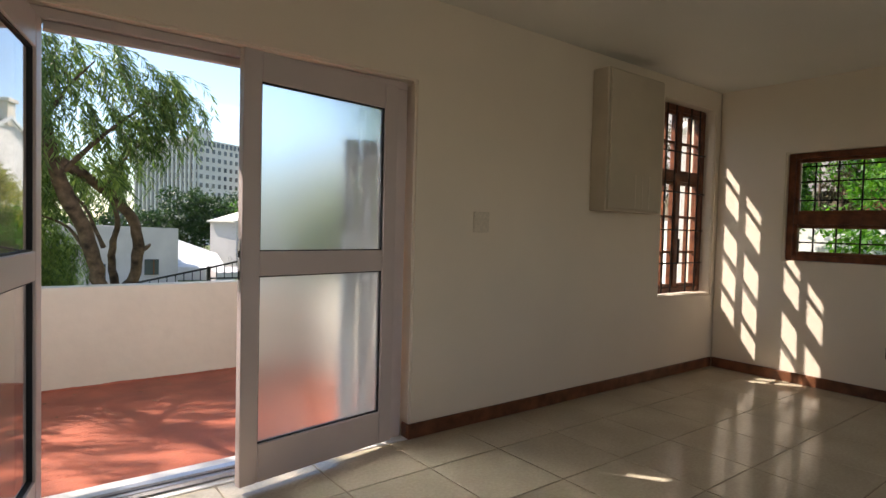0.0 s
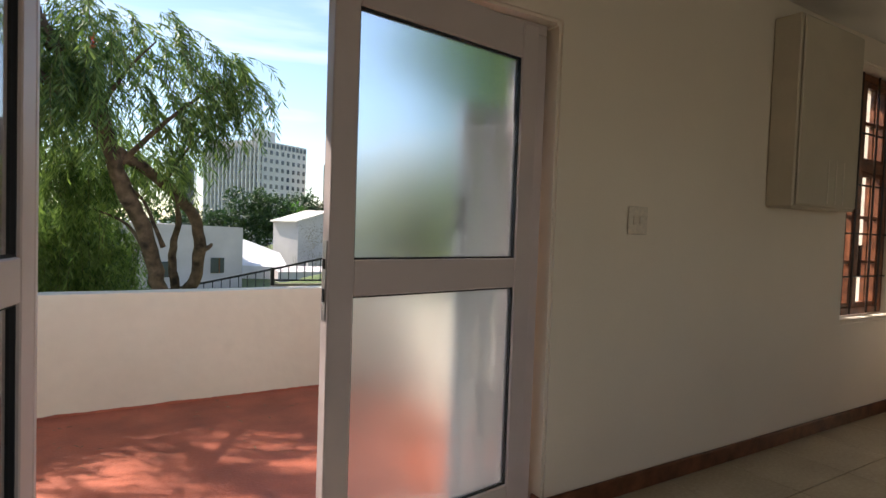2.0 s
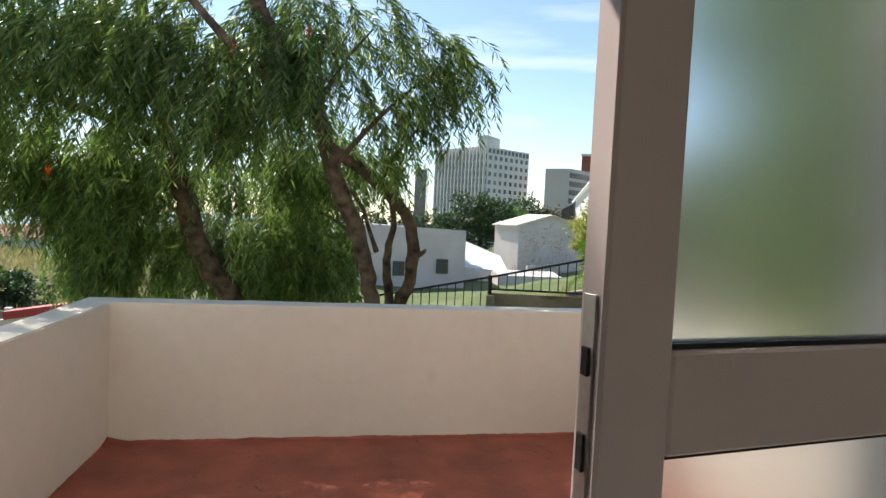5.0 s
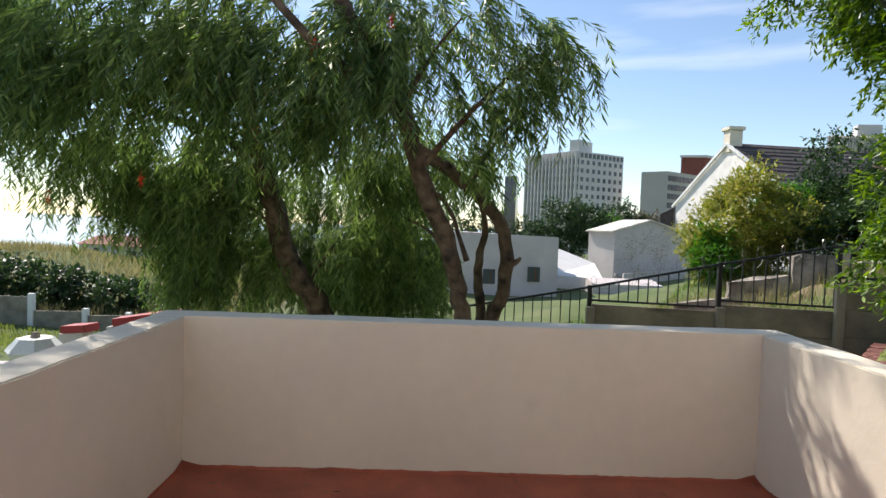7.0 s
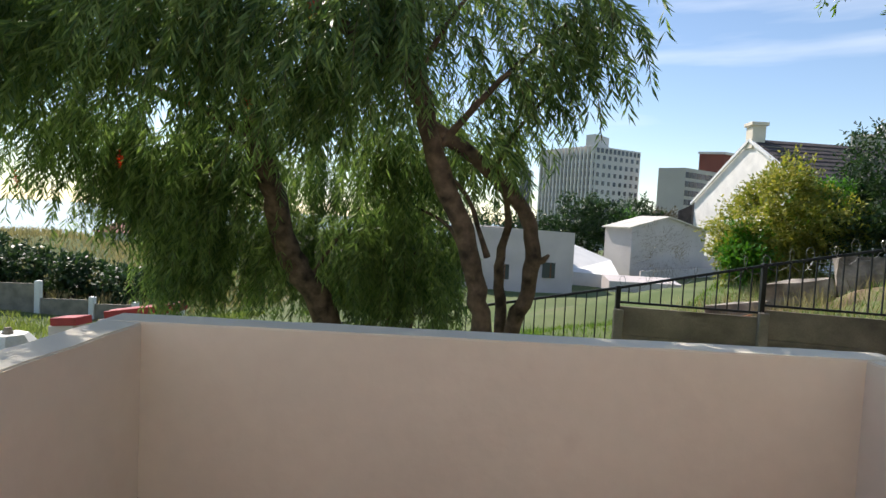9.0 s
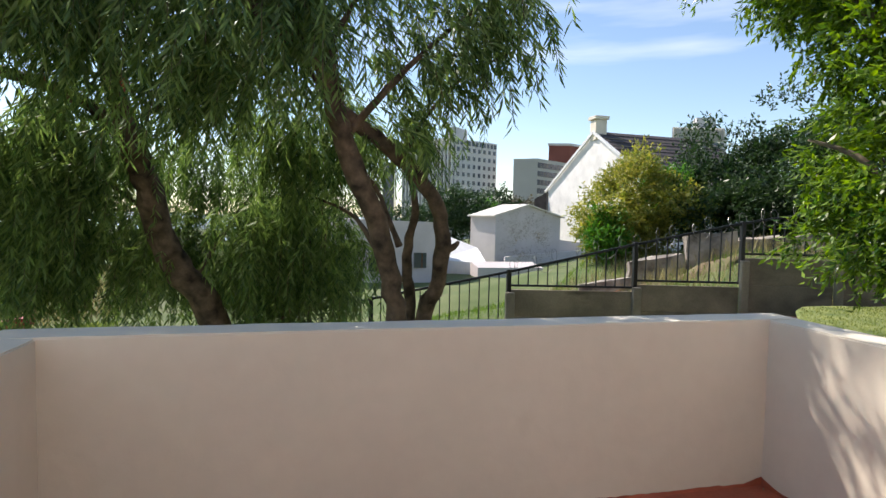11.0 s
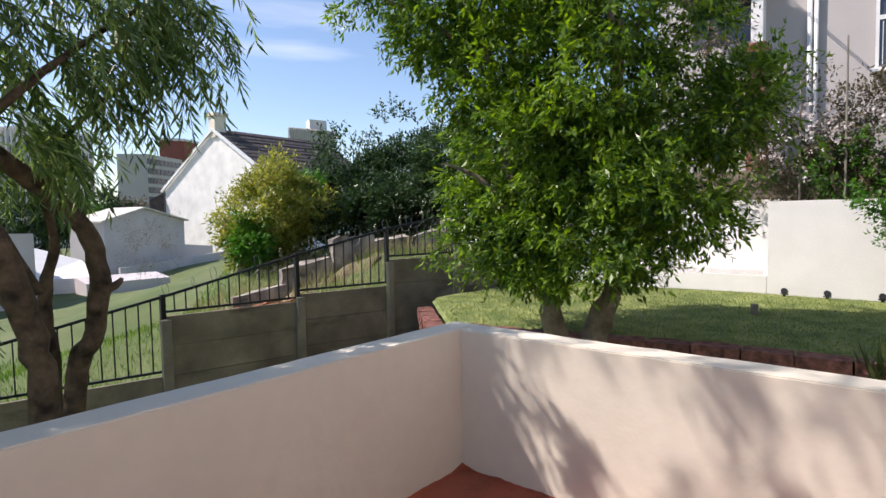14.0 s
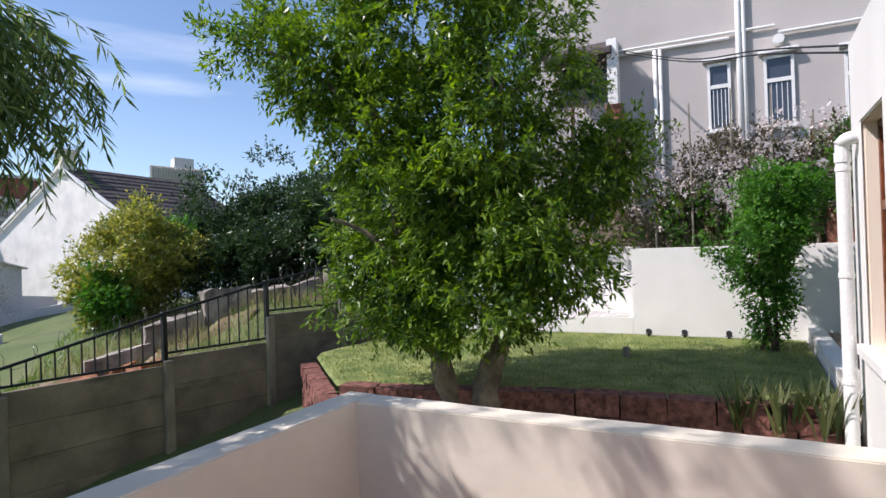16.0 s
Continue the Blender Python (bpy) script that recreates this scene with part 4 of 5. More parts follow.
    # hanging strands: (centre of their tops, radii, how many, shortest, longest)
    zones = [((1.42, 4.8, 2.72), (0.36, 0.4, 0.42), 120, 0.2, 0.55),
             ((1.05, 4.9, 2.42), (0.45, 0.5, 0.4), 105, 0.2, 0.4),
             ((0.95, 5.2, 1.95), (0.35, 0.4, 0.3), 80, 0.2, 0.4),
             ((-0.4, 5.2, 3.9), (0.8, 0.7, 0.4), 40, 0.25, 0.6),
             ((0.7, 4.8, 3.0), (0.5, 0.5, 0.35), 75, 0.25, 0.5),
             ((0.2, 4.9, 3.0), (0.7, 0.8, 0.5), 190, 0.3, 0.6),
             ((0.2, 4.6, 2.6), (0.5, 0.4, 0.35), 90, 0.3, 0.6),
             ((-0.3, 5.2, 2.5), (0.9, 0.8, 0.5), 400, 0.3, 0.7),
             ((0.3, 6.2, 1.9), (0.7, 0.6, 0.5), 280, 0.3, 0.7),
             ((0.2, 6.6, 1.0), (0.8, 0.5, 0.5), 300, 0.3, 0.7),
             ((0.1, 7.3, 0.5), (0.8, 0.5, 0.5), 320, 0.3, 0.7),
             ((-0.6, 7.6, 1.6), (1.2, 0.6, 0.8), 400, 0.4, 0.8),
             ((-0.3, 7.8, 0.6), (1.4, 0.5, 0.5), 320, 0.3, 0.7),
             ((-1.5, 7.2, 0.9), (0.9, 0.6, 0.6), 320, 0.3, 0.8),
             ((-1.8, 6.6, 1.9), (0.8, 0.8, 0.7), 380, 0.4, 0.8),
             ((-2.1, 6.9, 0.85), (0.55, 0.5, 0.5), 300, 0.3, 0.8),
             ((-1.7, 6.3, 1.4), (0.5, 0.4, 0.4), 120, 0.3, 0.7),
             ((-2.5, 6.6, 1.5), (0.5, 0.6, 0.4), 180, 0.3, 0.7),
             ((-1.6, 5.2, 3.0), (1.1, 0.9, 0.7), 420, 0.3, 0.8),
             ((-3.2, 5.2, 3.1), (1.1, 1.0, 0.7), 340, 0.4, 0.9),
             ((-3.0, 6.4, 2.1), (0.8, 0.8, 0.5), 260, 0.3, 0.8),
             ((-4.6, 6.2, 2.8), (1.0, 1.2, 0.8), 260, 0.4, 1.0),
             ((-3.0, 4.7, 2.5), (1.2, 0.7, 0.5), 300, 0.3, 0.8),
             ((-1.3, 4.8, 2.7), (0.9, 0.5, 0.5), 220, 0.3, 0.7)]
    # the high crown: bunches of strands with gaps between
    zones += [((rng.uniform(-4.4, 0.5), rng.uniform(4.3, 6.0), rng.uniform(3.9, 6.6)), (0.15, 0.15, 0.12), 8, 0.25, 0.6) for k in range(118)]
    zones += [((rng.uniform(-4.4, 0.4), rng.uniform(4.3, 6.0), rng.uniform(6.6, 9.4)), (0.15, 0.15, 0.12), 8, 0.25, 0.6) for k in range(42)]
    all_v, tw_v, tw_f = [], [], []
    for c, r, n, l0, l1 in zones:
        n = max(4, int(n * 0.8))
        nb = max(1, n // 4)
        p = np.array(c) + unit(rng.normal(0, 1, (nb, 3))) * (rng.uniform(0, 1, nb) ** 0.45)[:, None] * np.array(r)
        p = p[np.arange(n) % nb] + rng.normal(0, 0.05, (n, 3))
        out = unit((p - np.array([0.2, 5.2, 2.2])) * np.array([1, 1, 0]) + rng.normal(0, 0.25, (n, 3)) * np.array([1, 1, 0]))
        L = rng.uniform(l0, l1, n)
        for i in range(n):
            k = int(L[i] / 0.042) + 4
            s = np.linspace(0, 1, k)[:, None]
            reach = rng.uniform(0.2, 0.9)
            line = p[i] + out[i] * L[i] * reach * (1 - (1 - s) ** 2) + np.array([0, 0, -1.0]) * L[i] * s ** 1.5
            line += np.cumsum(rng.normal(0, 0.004, (k, 3)), 0)
            tang = unit(np.gradient(line, axis=0))
            per = 2
            base = np.repeat(line, per, 0)
            tg = np.repeat(tang, per, 0)
            m = len(base)
            az = rng.uniform(0, 2 * math.pi, m)
            rad = np.column_stack([np.cos(az), np.sin(az), np.zeros(m)])
            way = unit(tg * 0.75 + rad * 0.62 + np.array([0, 0, -0.15]))
            side = unit(np.cross(way, rng.normal(0, 1, (m, 3))))
            kk = rng.uniform(0.6, 1.2, m)
            all_v.append(leaves(base, way, side, 0.13 * kk, 0.0175 * kk))
            if i % 3 == 0:
                b = len(tw_v)
                for q in range(0, k, 3):
                    tw_v += [line[q] + np.array([0.002, 0, 0]), line[q] + np.array([-0.002, 0.002, 0])]
                for q in range(len(range(0, k, 3)) - 1):
                    tw_f.append((b + 2 * q, b + 2 * q + 1, b + 2 * q + 3, b + 2 * q + 2))
    leaf_object("crown", np.concatenate(all_v), M_LEAF_A, e, "drooping narrow grey-green leaves")
    tagged(obj("twigwork", tw_v, tw_f, M_BARK, e), kind="stuff")
    fl = np.array([(-2.1, 5.3, 1.55), (-2.9, 5.2, 1.35), (-0.95, 5.0, 2.0), (-0.3, 4.3, 2.55), (-1.6, 5.4, 2.1), (0.3, 4.2, 2.75)])
    for q in fl:
        d = unit(rng.normal(0, 1, (70, 3)))
        v = leaves(np.tile(q, (70, 1)) + rng.normal(0, 1, (70, 3)) * np.array([.008, .008, .03]), d, unit(np.cross(d, rng.normal(0, 1, (70, 3)))), np.full(70, 0.03), np.full(70, 0.004))
        leaf_object("flower", v, M_REDFLOWER, e, "red bottlebrush flower")
    return e


weeping_tree()


# ---- the dense leafy tree by the lawn ----
def leafy_tree():
    rng = np.random.default_rng(21)
    e = thing("tree", (5.15, 3.65, -0.3), "dense leafy green tree with two pale stems at the lawn edge", "tree")
    limb("trunk", [(5.1, 3.83, -0.3), (5.12, 3.86, 0.2), (5.05, 3.98, 0.55), (5.0, 4.2, 1.2), (5.1, 4.5, 2.4), (5.1, 4.8, 3.6)], 0.15, 0.03, M_BARK2, e, 18, 12, 0.12)
    limb("trunk", [(5.16, 3.46, -0.3), (5.2, 3.45, 0.2), (5.25, 3.32, 0.6), (5.3, 3.2, 1.4), (5.3, 3.3, 2.8), (5.3, 3.5, 4.2)], 0.16, 0.03, M_BARK2, e, 18, 12, 0.12)
    for a in ((5.0, 4.2, 1.2, 4.6, 4.9, 1.9), (5.1, 4.5, 2.4, 5.0, 5.6, 3.4), (5.1, 4.6, 2.8, 4.4, 5.6, 3.75), (5.3, 3.2, 1.4, 5.4, 2.4, 1.9), (5.3, 3.25, 2.2, 4.7, 3.0, 3.0), (5.3, 3.3, 2.8, 5.6, 2.6, 3.6)):
        limb("limb", [a[:3], ((a[0] + a[3]) / 2, (a[1] + a[4]) / 2, (a[2] + a[5]) / 2 + 0.15), a[3:]], 0.05, 0.012, M_BARK2, e, 8, 7)
    blobs = [((5.2, 3.75, 1.35), (0.75, 0.95, 0.65)), ((5.15, 4.35, 1.9), (0.8, 0.85, 0.8)), ((5.25, 3.0, 1.75), (0.8, 0.75, 0.65)), ((5.2, 3.6, 2.5), (0.95, 1.15, 0.9)),
             ((5.15, 4.7, 3.0), (0.75, 0.8, 0.75)), ((5.25, 3.2, 3.3), (0.8, 0.75, 0.8)), ((5.1, 4.1, 3.9), (0.9, 1.1, 0.8)), ((5.2, 3.2, 4.5), (0.7, 0.8, 0.7)),
             ((5.0, 5.35, 3.7), (0.6, 0.75, 0.55)), ((5.1, 4.6, 4.9), (0.8, 0.8, 0.7)), ((5.6, 2.45, 2.15), (0.5, 0.45, 0.35)), ((5.2, 2.65, 1.35), (0.45, 0.45, 0.35)), ((4.95, 4.55, 1.15), (0.45, 0.5, 0.35)),
             ((5.12, 3.75, 0.85), (0.45, 0.55, 0.3)), ((5.0, 3.3, 0.98), (0.5, 0.45, 0.36)), ((5.0, 4.2, 0.98), (0.5, 0.5, 0.36)), ((5.75, 2.25, 2.3), (0.5, 0.5, 0.38)), ((5.1, 3.7, 1.9), (0.6, 0.8, 0.7)), ((5.0, 6.0, 4.25), (0.45, 0.6, 0.3)), ((4.45, 5.6, 3.75), (0.55, 0.45, 0.28))]
    p, o = blob_points(rng, blobs, 3700, 0.5, 0.32)
    p, o = np.repeat(p, 5, 0) + rng.normal(0, 0.06, (len(p) * 5, 3)), np.repeat(o, 5, 0)
    v = sprays(rng, p, unit(o + rng.normal(0, 0.45, o.shape) + np.array([0, 0, 0.15])), 9, 0.088, 0.028, 0.9, 0.45, 0.17)
    leaf_object("crown", v, M_LEAF_B, e, "thick crown of glossy pointed green leaves")
    return e


leafy_tree()


def bush(name, blobs, n, per, m, label, base, leaf=(0.07, 0.035), cat="shrub", seed=1, reach=0.15, stems=3):
    rng = np.random.default_rng(seed)
    e = thing(name, base, label, cat)
    p, o = blob_points(rng, blobs, int(n * 1.7), 0.45, 0.28)
    leaf_object("foliage", sprays(rng, p, unit(o + rng.normal(0, 0.4, o.shape)), per, leaf[0], leaf[1], 1.1, 0.2, reach), m, e)
    r = random.Random(seed)
    for k in range(stems):
        c = blobs[k % len(blobs)]
        b = Vector(base) + Vector((r.uniform(-.2, .2), r.uniform(-.2, .2), -0.2))
        limb("stem", [b, b.lerp(Vector(c[0]), 0.5) + Vector((r.uniform(-.1, .1), r.uniform(-.1, .1), 0)), Vector(c[0]) + Vector((0, 0, c[1][2] * 0.5))], 0.03 * max(c[1]) + 0.02, 0.012, M_BARK, e, 8, 7)
    return e


g = ground_z
bush("shrub", [((8.45, 1.0, 1.55), (0.5, 0.5, 0.6)), ((8.4, 0.72, 2.1), (0.38, 0.4, 0.45)), ((8.5, 0.95, 0.75), (0.28, 0.3, 0.5))], 2600, 7, M_LEAF_G, "bright green rounded shrub beside the white wall", (8.5, 0.95, LZ), (0.06, 0.03), seed=31)
bush("bush", [((8.6, 14, 1.5), (1.3, 1.2, 1.25)), ((8.0, 14, 0.9), (0.8, 0.9, 0.8))], 3600, 7, M_LEAF_Y, "yellow-green round bush behind the fence", (8.6, 14, g(8.6, 14)), (0.11, 0.05), "bush", 32, 0.25)
bush("bush", [((7.6, 13.6, 0.75), (0.5, 0.6, 0.6)), ((9.8, 14.6, 1.7), (0.8, 0.9, 0.8))], 1700, 7, M_LEAF_G, "fresh green bush among the darker shrubs", (7.3, 13.6, g(7.3, 13.6)), (0.11, 0.05), "bush", 33, 0.25, 2)
bush("bush", [((11.6, 14.5, 2.1), (1.7, 1.4, 1.5)), ((13.6, 14, 2.7), (1.8, 1.4, 1.7)), ((10.6, 13, 1.2), (1.2, 0.9, 1.0)), ((12.4, 12, 1.7), (1.5, 1.0, 1.1)), ((15.4, 13, 2.6), (1.6, 1.3, 1.6))], 7500, 7, M_LEAF_D, "large dark green bushes on the bank", (12, 13.5, g(12, 13.5)), (0.13, 0.06), "bush", 34, 0.3, 5)
bush("tree", [((11.8, 10.6, 2.6), (1.2, 1.2, 1.1)), ((12.6, 8.4, 2.9), (1.3, 1.4, 1.2)), ((13.4, 6.4, 2.8), (1.3, 1.3, 1.3))], 3600, 7, M_LEAF_D, "dark evergreen trees beyond the garden wall", (12.4, 8.6, g(12.4, 8.6)), (0.13, 0.055), "tree", 35, 0.3, 3)
bush("bush", [((12.0, 30, 0.2), (1.3, 1.2, 1.6))], 500, 5, M_LEAF_DRY, "bare thin greyish bush before the white gable", (12.0, 30, g(12, 30)), (0.10, 0.02), "bush", 36, 0.4, 0)
# hedge and flowering creeper above the garden wall
bush("creeper_hedge", [((10.0, 2.6, 2.3), (0.4, 1.0, 0.9)), ((10.0, 1.2, 2.3), (0.4, 0.9, 1.0)), ((10.0, -0.2, 2.4), (0.45, 0.9, 0.95)), ((10.1, -1.2, 2.5), (0.4, 0.8, 0.9))], 2600, 7, M_LEAF_DRY, "dense dull creeper with dry stems above the white wall", (9.9, 1.0, 0.2), (0.08, 0.035), "creeper", 37, 0.2, 6)
bush("creeper_hedge", [((9.75, 0.5, 2.2), (0.3, 0.5, 0.7)), ((9.8, -0.4, 2.6), (0.35, 0.7, 0.7)), ((9.85, 1.9, 1.9), (0.25, 0.5, 0.4))], 1500, 7, M_LEAF_G, "green climbing leaves among the dry creeper", (9.8, 0.3, 0.2), (0.07, 0.03), "creeper", 38, 0.2)
bush("flowering_creeper", [((9.8, 0.75, 3.0), (0.3, 0.5, 0.45)), ((9.8, 0.2, 3.2), (0.3, 0.45, 0.4)), ((9.75, 1.1, 2.6), (0.25, 0.4, 0.4)), ((9.9, -0.2, 3.1), (0.3, 0.4, 0.4)), ((9.75, 2.4, 2.3), (0.3, 0.8, 0.5))], 330, 5, M_PETAL, "climbing creeper covered in small white flowers", (9.8, 0.6, 0.2), (0.05, 0.045), "creeper", 39, 0.1)
bush("bush", [((8.9, -2.3, 1.7), (0.9, 1.2, 1.3)), ((8.6, -3.6, 1.6), (0.9, 1.0, 1.2)), ((8.7, -1.1, 1.2), (0.5, 0.6, 0.9)), ((7.5, -0.75, 1.3), (0.5, 0.5, 1.0))], 2600, 7, M_LEAF_G, "bright green hedge beside the house path", (8.8, -2.3, 0.1), (0.08, 0.04), "hedge", 40, 0.2)
bush("tree", [((10.6, 3.9, 4.6), (0.5, 0.6, 0.6))], 260, 4, M_LEAF_DRY, "half-bare brownish tree in front of the grey house", (10.7, 4.0, 1.0), (0.09, 0.035), "tree", 41, 0.35, 3)
for k in range(7):
    r_ = random.Random(60 + k)
    st = thing("creeper_pole", (9.7, 2.4 - 0.55 * k, 1.2), "thin weathered pole standing in the creeper", "pole", "creeper poles")
    vs, fs = tube([(9.72, 2.4 - 0.55 * k, 1.0), (9.72 + r_.uniform(-.05, .05), 2.4 - 0.55 * k + r_.uniform(-.05, .05), r_.uniform(3.0, 3.9))], [0.018, 0.012], 6)
    obj("pole", vs, fs, M_CPOST, st)

# sword-leaved plants beside the house corner
rng = np.random.default_rng(51)
for k in range(9):
    c = np.array([5.45 + 0.12 * (k % 3) + rng.uniform(-.05, .05), 1.25 - 0.11 * k, LZ - 0.25])
    e = thing("sword_plant", tuple(c), "clump of upright sword-shaped leaves by the house", "plant", "sword plants")
    n = 12
    az = rng.uniform(0, 6.28, n)
    way = unit(np.column_stack([np.cos(az) * 0.3, np.sin(az) * 0.3, np.ones(n)]))
    side = np.column_stack([-np.sin(az), np.cos(az), np.zeros(n)])
    leaf_object("foliage", leaves(np.tile(c, (n, 1)) + rng.normal(0, 0.03, (n, 3)), way, side, rng.uniform(0.35, 0.62, n), np.full(n, 0.045)), M_SNAKE, e)


# ---- houses and towers ----
def prism(name, base, z0, z1, m, parent, label=""):
    """An upright block on a ring of ground points; z1 may be a list of heights."""
    n = len(base)
    tops = z1 if isinstance(z1, (list, tuple)) else [z1] * n
    vs = [(x, y, z0) for x, y in base] + [(x, y, t) for (x, y), t in zip(base, tops)]
    fs = [tuple(range(n))[::-1], tuple(range(n, 2 * n))] + [(i, (i + 1) % n, n + (i + 1) % n, n + i) for i in range(n)]
    bm = bmesh.new()
    bv = [bm.verts.new(v) for v in vs]
    for f in fs:
        bm.faces.new([bv[i] for i in f])
    bmesh.ops.recalc_face_normals(bm, faces=bm.faces[:])
    return part(name, bm, m, parent, label)


def facade_boxes(name, a, b, z0, z1, cols, rows, wf, hf, m, parent, proud, depth=0.3, cell=None):
    """A grid of pieces on the facade from a to b (ground points), on one shared mesh."""
    a, b = Vector((*a, 0)), Vector((*b, 0))
    d = b - a
    L, u = d.length, d.normalized()
    nrm = Vector((u.y, -u.x, 0))
    w, h = L / cols * wf, (z1 - z0) / rows * hf
    me = bpy.data.meshes.new(name)
    bm = bmesh.new()
    cube(bm, (-w / 2, -depth, -h / 2), (w / 2, proud, h / 2))
    bm.to_mesh(me)
    bm.free()
    me.materials.append(m)
    rot = Matrix(((u.x, nrm.x, 0, 0), (u.y, nrm.y, 0, 0), (0, 0, 1, 0), (0, 0, 0, 1)))
    for i in range(cols):
        for j in range(rows):
            o = new(name, me)
            o.parent = parent
            if parent.type == "EMPTY":
                o.matrix_parent_inverse = Matrix.Translation(-parent.location)
            c = a + u * L * (i + 0.5) / cols
            o.matrix_basis = Matrix.Translation((c.x, c.y, z0 + (z1 - z0) * (j + 0.5) / rows)) @ rot


def at(px, py, y):
    """A ground point on the line from the balcony through (px, py), at depth y."""
    k = (y - 0.2) / (py - 0.2)
    return (0.65 + (px - 0.65) * k, y)


t1 = thing("tower_block", (40, 155, -8), "tall pale concrete tower block with rows of dark windows", "building")
A, B, C = at(24.8, 150, 166), at(38.8, 150, 150), at(50.4, 150, 158)
D = (A[0] + C[0] - B[0], A[1] + C[1] - B[1])
prism("wall", [A, B, C, D], -10, 22.3, M_TOWER, t1)
facade_boxes("window", B, C, -6, 20.6, 8, 12, 0.42, 0.5, M_WINDK, t1, 0.12)
facade_boxes("fin", A, B, -8, 22.4, 15, 1, 0.32, 1.0, M_TOWER, t1, 0.9)
facade_boxes("window", A, B, -6, 20.8, 15, 12, 0.62, 0.62, M_WINDK, t1, 0.1)
facade_boxes("roof_slot", B, C, 20.7, 21.9, 11, 1, 0.55, 1.0, M_WINDK, t1, 0.15)
Bp, Ap = Vector(B), Vector(A)
q = Bp.lerp(Ap, 0.18)
prism("lift_house", [tuple(q), (B[0] - 0.2, B[1] + 0.4), at(42, 150, 156), (q[0] + 3.4, q[1] + 5)], 22.3, 25.4, M_TOWER, t1)
t2 = thing("office_block", (62, 150, -8), "beige office block with a dark glazed side", "building")
A, B, C = at(55.3, 150, 153), at(62.3, 150, 149), at(71.2, 150, 158)
prism("wall", [A, B, C, (A[0] + C[0] - B[0], A[1] + C[1] - B[1])], -8, 17.8, M_TOWERG, t2)
facade_boxes("window", B, C, -4, 17.2, 9, 9, 0.84, 0.62, M_WINDK, t2, 0.1)
t3 = thing("brick_tower", (82, 175, -8), "red brick tower block with a flat roof", "building")
A, B, C = at(65.6, 150, 172), at(72, 150, 170), at(80, 150, 178)
prism("wall", [A, B, C, (A[0] + C[0] - B[0], A[1] + C[1] - B[1])], -8, 24.6, M_BRICKT, t3)
prism("roof", [(A[0] - .4, A[1]), (B[0], B[1] - .5), (C[0] + .4, C[1]), (A[0] + C[0] - B[0], A[1] + C[1] - B[1])], 24.61, 25.3, M_TOWER, t3)
t4 = thing("striped_office_block", (115, 150, -5), "wide pale office block with vertical ribs and dark bands", "building")
A, B, C = (105.5, 152), (121, 149), (131, 160)
prism("wall", [A, B, C, (116, 163)], -8, 29.0, M_TOWER, t4)
facade_boxes("rib", A, B, 25.4, 29.2, 22, 1, 0.45, 1.0, M_TOWERG, t4, 0.5)
facade_boxes("window_band", A, B, 22.0, 25.2, 1, 2, 1.0, 0.5, M_WINDK, t4, 0.2)
facade_boxes("window_band", A, B, 6, 22.0, 1, 6, 1.0, 0.45, M_WINDK, t4, 0.2)
prism("lift_house", [(114, 152.5), (120, 151.5), (122, 156), (116, 157)], 29.01, 32.6, M_TOWER, t4)
t5 = thing("dark_tower", (24, 170, -8), "distant dark glazed tower seen through the leaves", "building")
prism("wall", [(22.2, 172), (25.4, 170), (27.0, 176), (23.8, 178)], -9, 17, M_WINDK, t5)

# pale pink flat-roofed house and its outbuildings
h1 = thing("flat_house", (6, 37, -4), "pale pink flat-roofed house with small windows", "house")
prism("wall", [(1.6, 37.5), (8.75, 36), (9.6, 42), (2.4, 43.5)], -6, [0.95, 0.80, 0.7, 0.95], M_PINK, h1)
for x, z in ((7.4, -1.62), (4.6, -1.9)):
    y = 37.5 - (x - 1.6) * 0.21
    wn_ = box("window", (x - 0.5, y - 0.06, z - 0.48), (x + 0.5, y + 0.1, z + 0.48), M_WINDK, h1, bev=0)
    box("frame", (x - 0.03, y - 0.09, z - 0.48), (x + 0.03, y - 0.062, z + 0.48), M_WOOD, wn_, bev=0)
h2 = thing("low_roof", (10.5, 42, -4), "low white lean-to roofs between the houses", "house")
prism("roof", [(9.2, 40), (12.6, 39), (13.4, 44), (10, 45)], -5, [-1.9, -2.0, -1.2, 0.1], M_HOUSE, h2)
prism("wall", [(11.2, 36.5), (15.4, 35.6), (15.6, 38.0), (11.4, 39)], -6, [-2.1, -2.05, -1.85, -1.9], M_SHEDW, h2)
h3 = thing("shed", (17, 46, -4), "plain plastered shed with a shallow tin roof", "shed")
A, B, C = at(13.13, 45, 48), at(15.2, 45, 45), at(20.9, 45, 46.5)
D = (A[0] + C[0] - B[0], A[1] + C[1] - B[1])
prism("wall", [A, B, C, D], -6, 1.35, M_SHEDW, h3)
pk = (B[0] + (C[0] - B[0]) * .48, B[1] + (C[1] - B[1]) * .48)
pk2 = (A[0] + (D[0] - A[0]) * .48, A[1] + (D[1] - A[1]) * .48)
obj("gable", [(*B, 1.35), (*C, 1.35), (*pk, 2.25), (*A, 1.35), (*D, 1.35), (*pk2, 2.25)], [(0, 1, 2), (5, 4, 3), (0, 3, 4, 1)], M_SHEDW, h3)
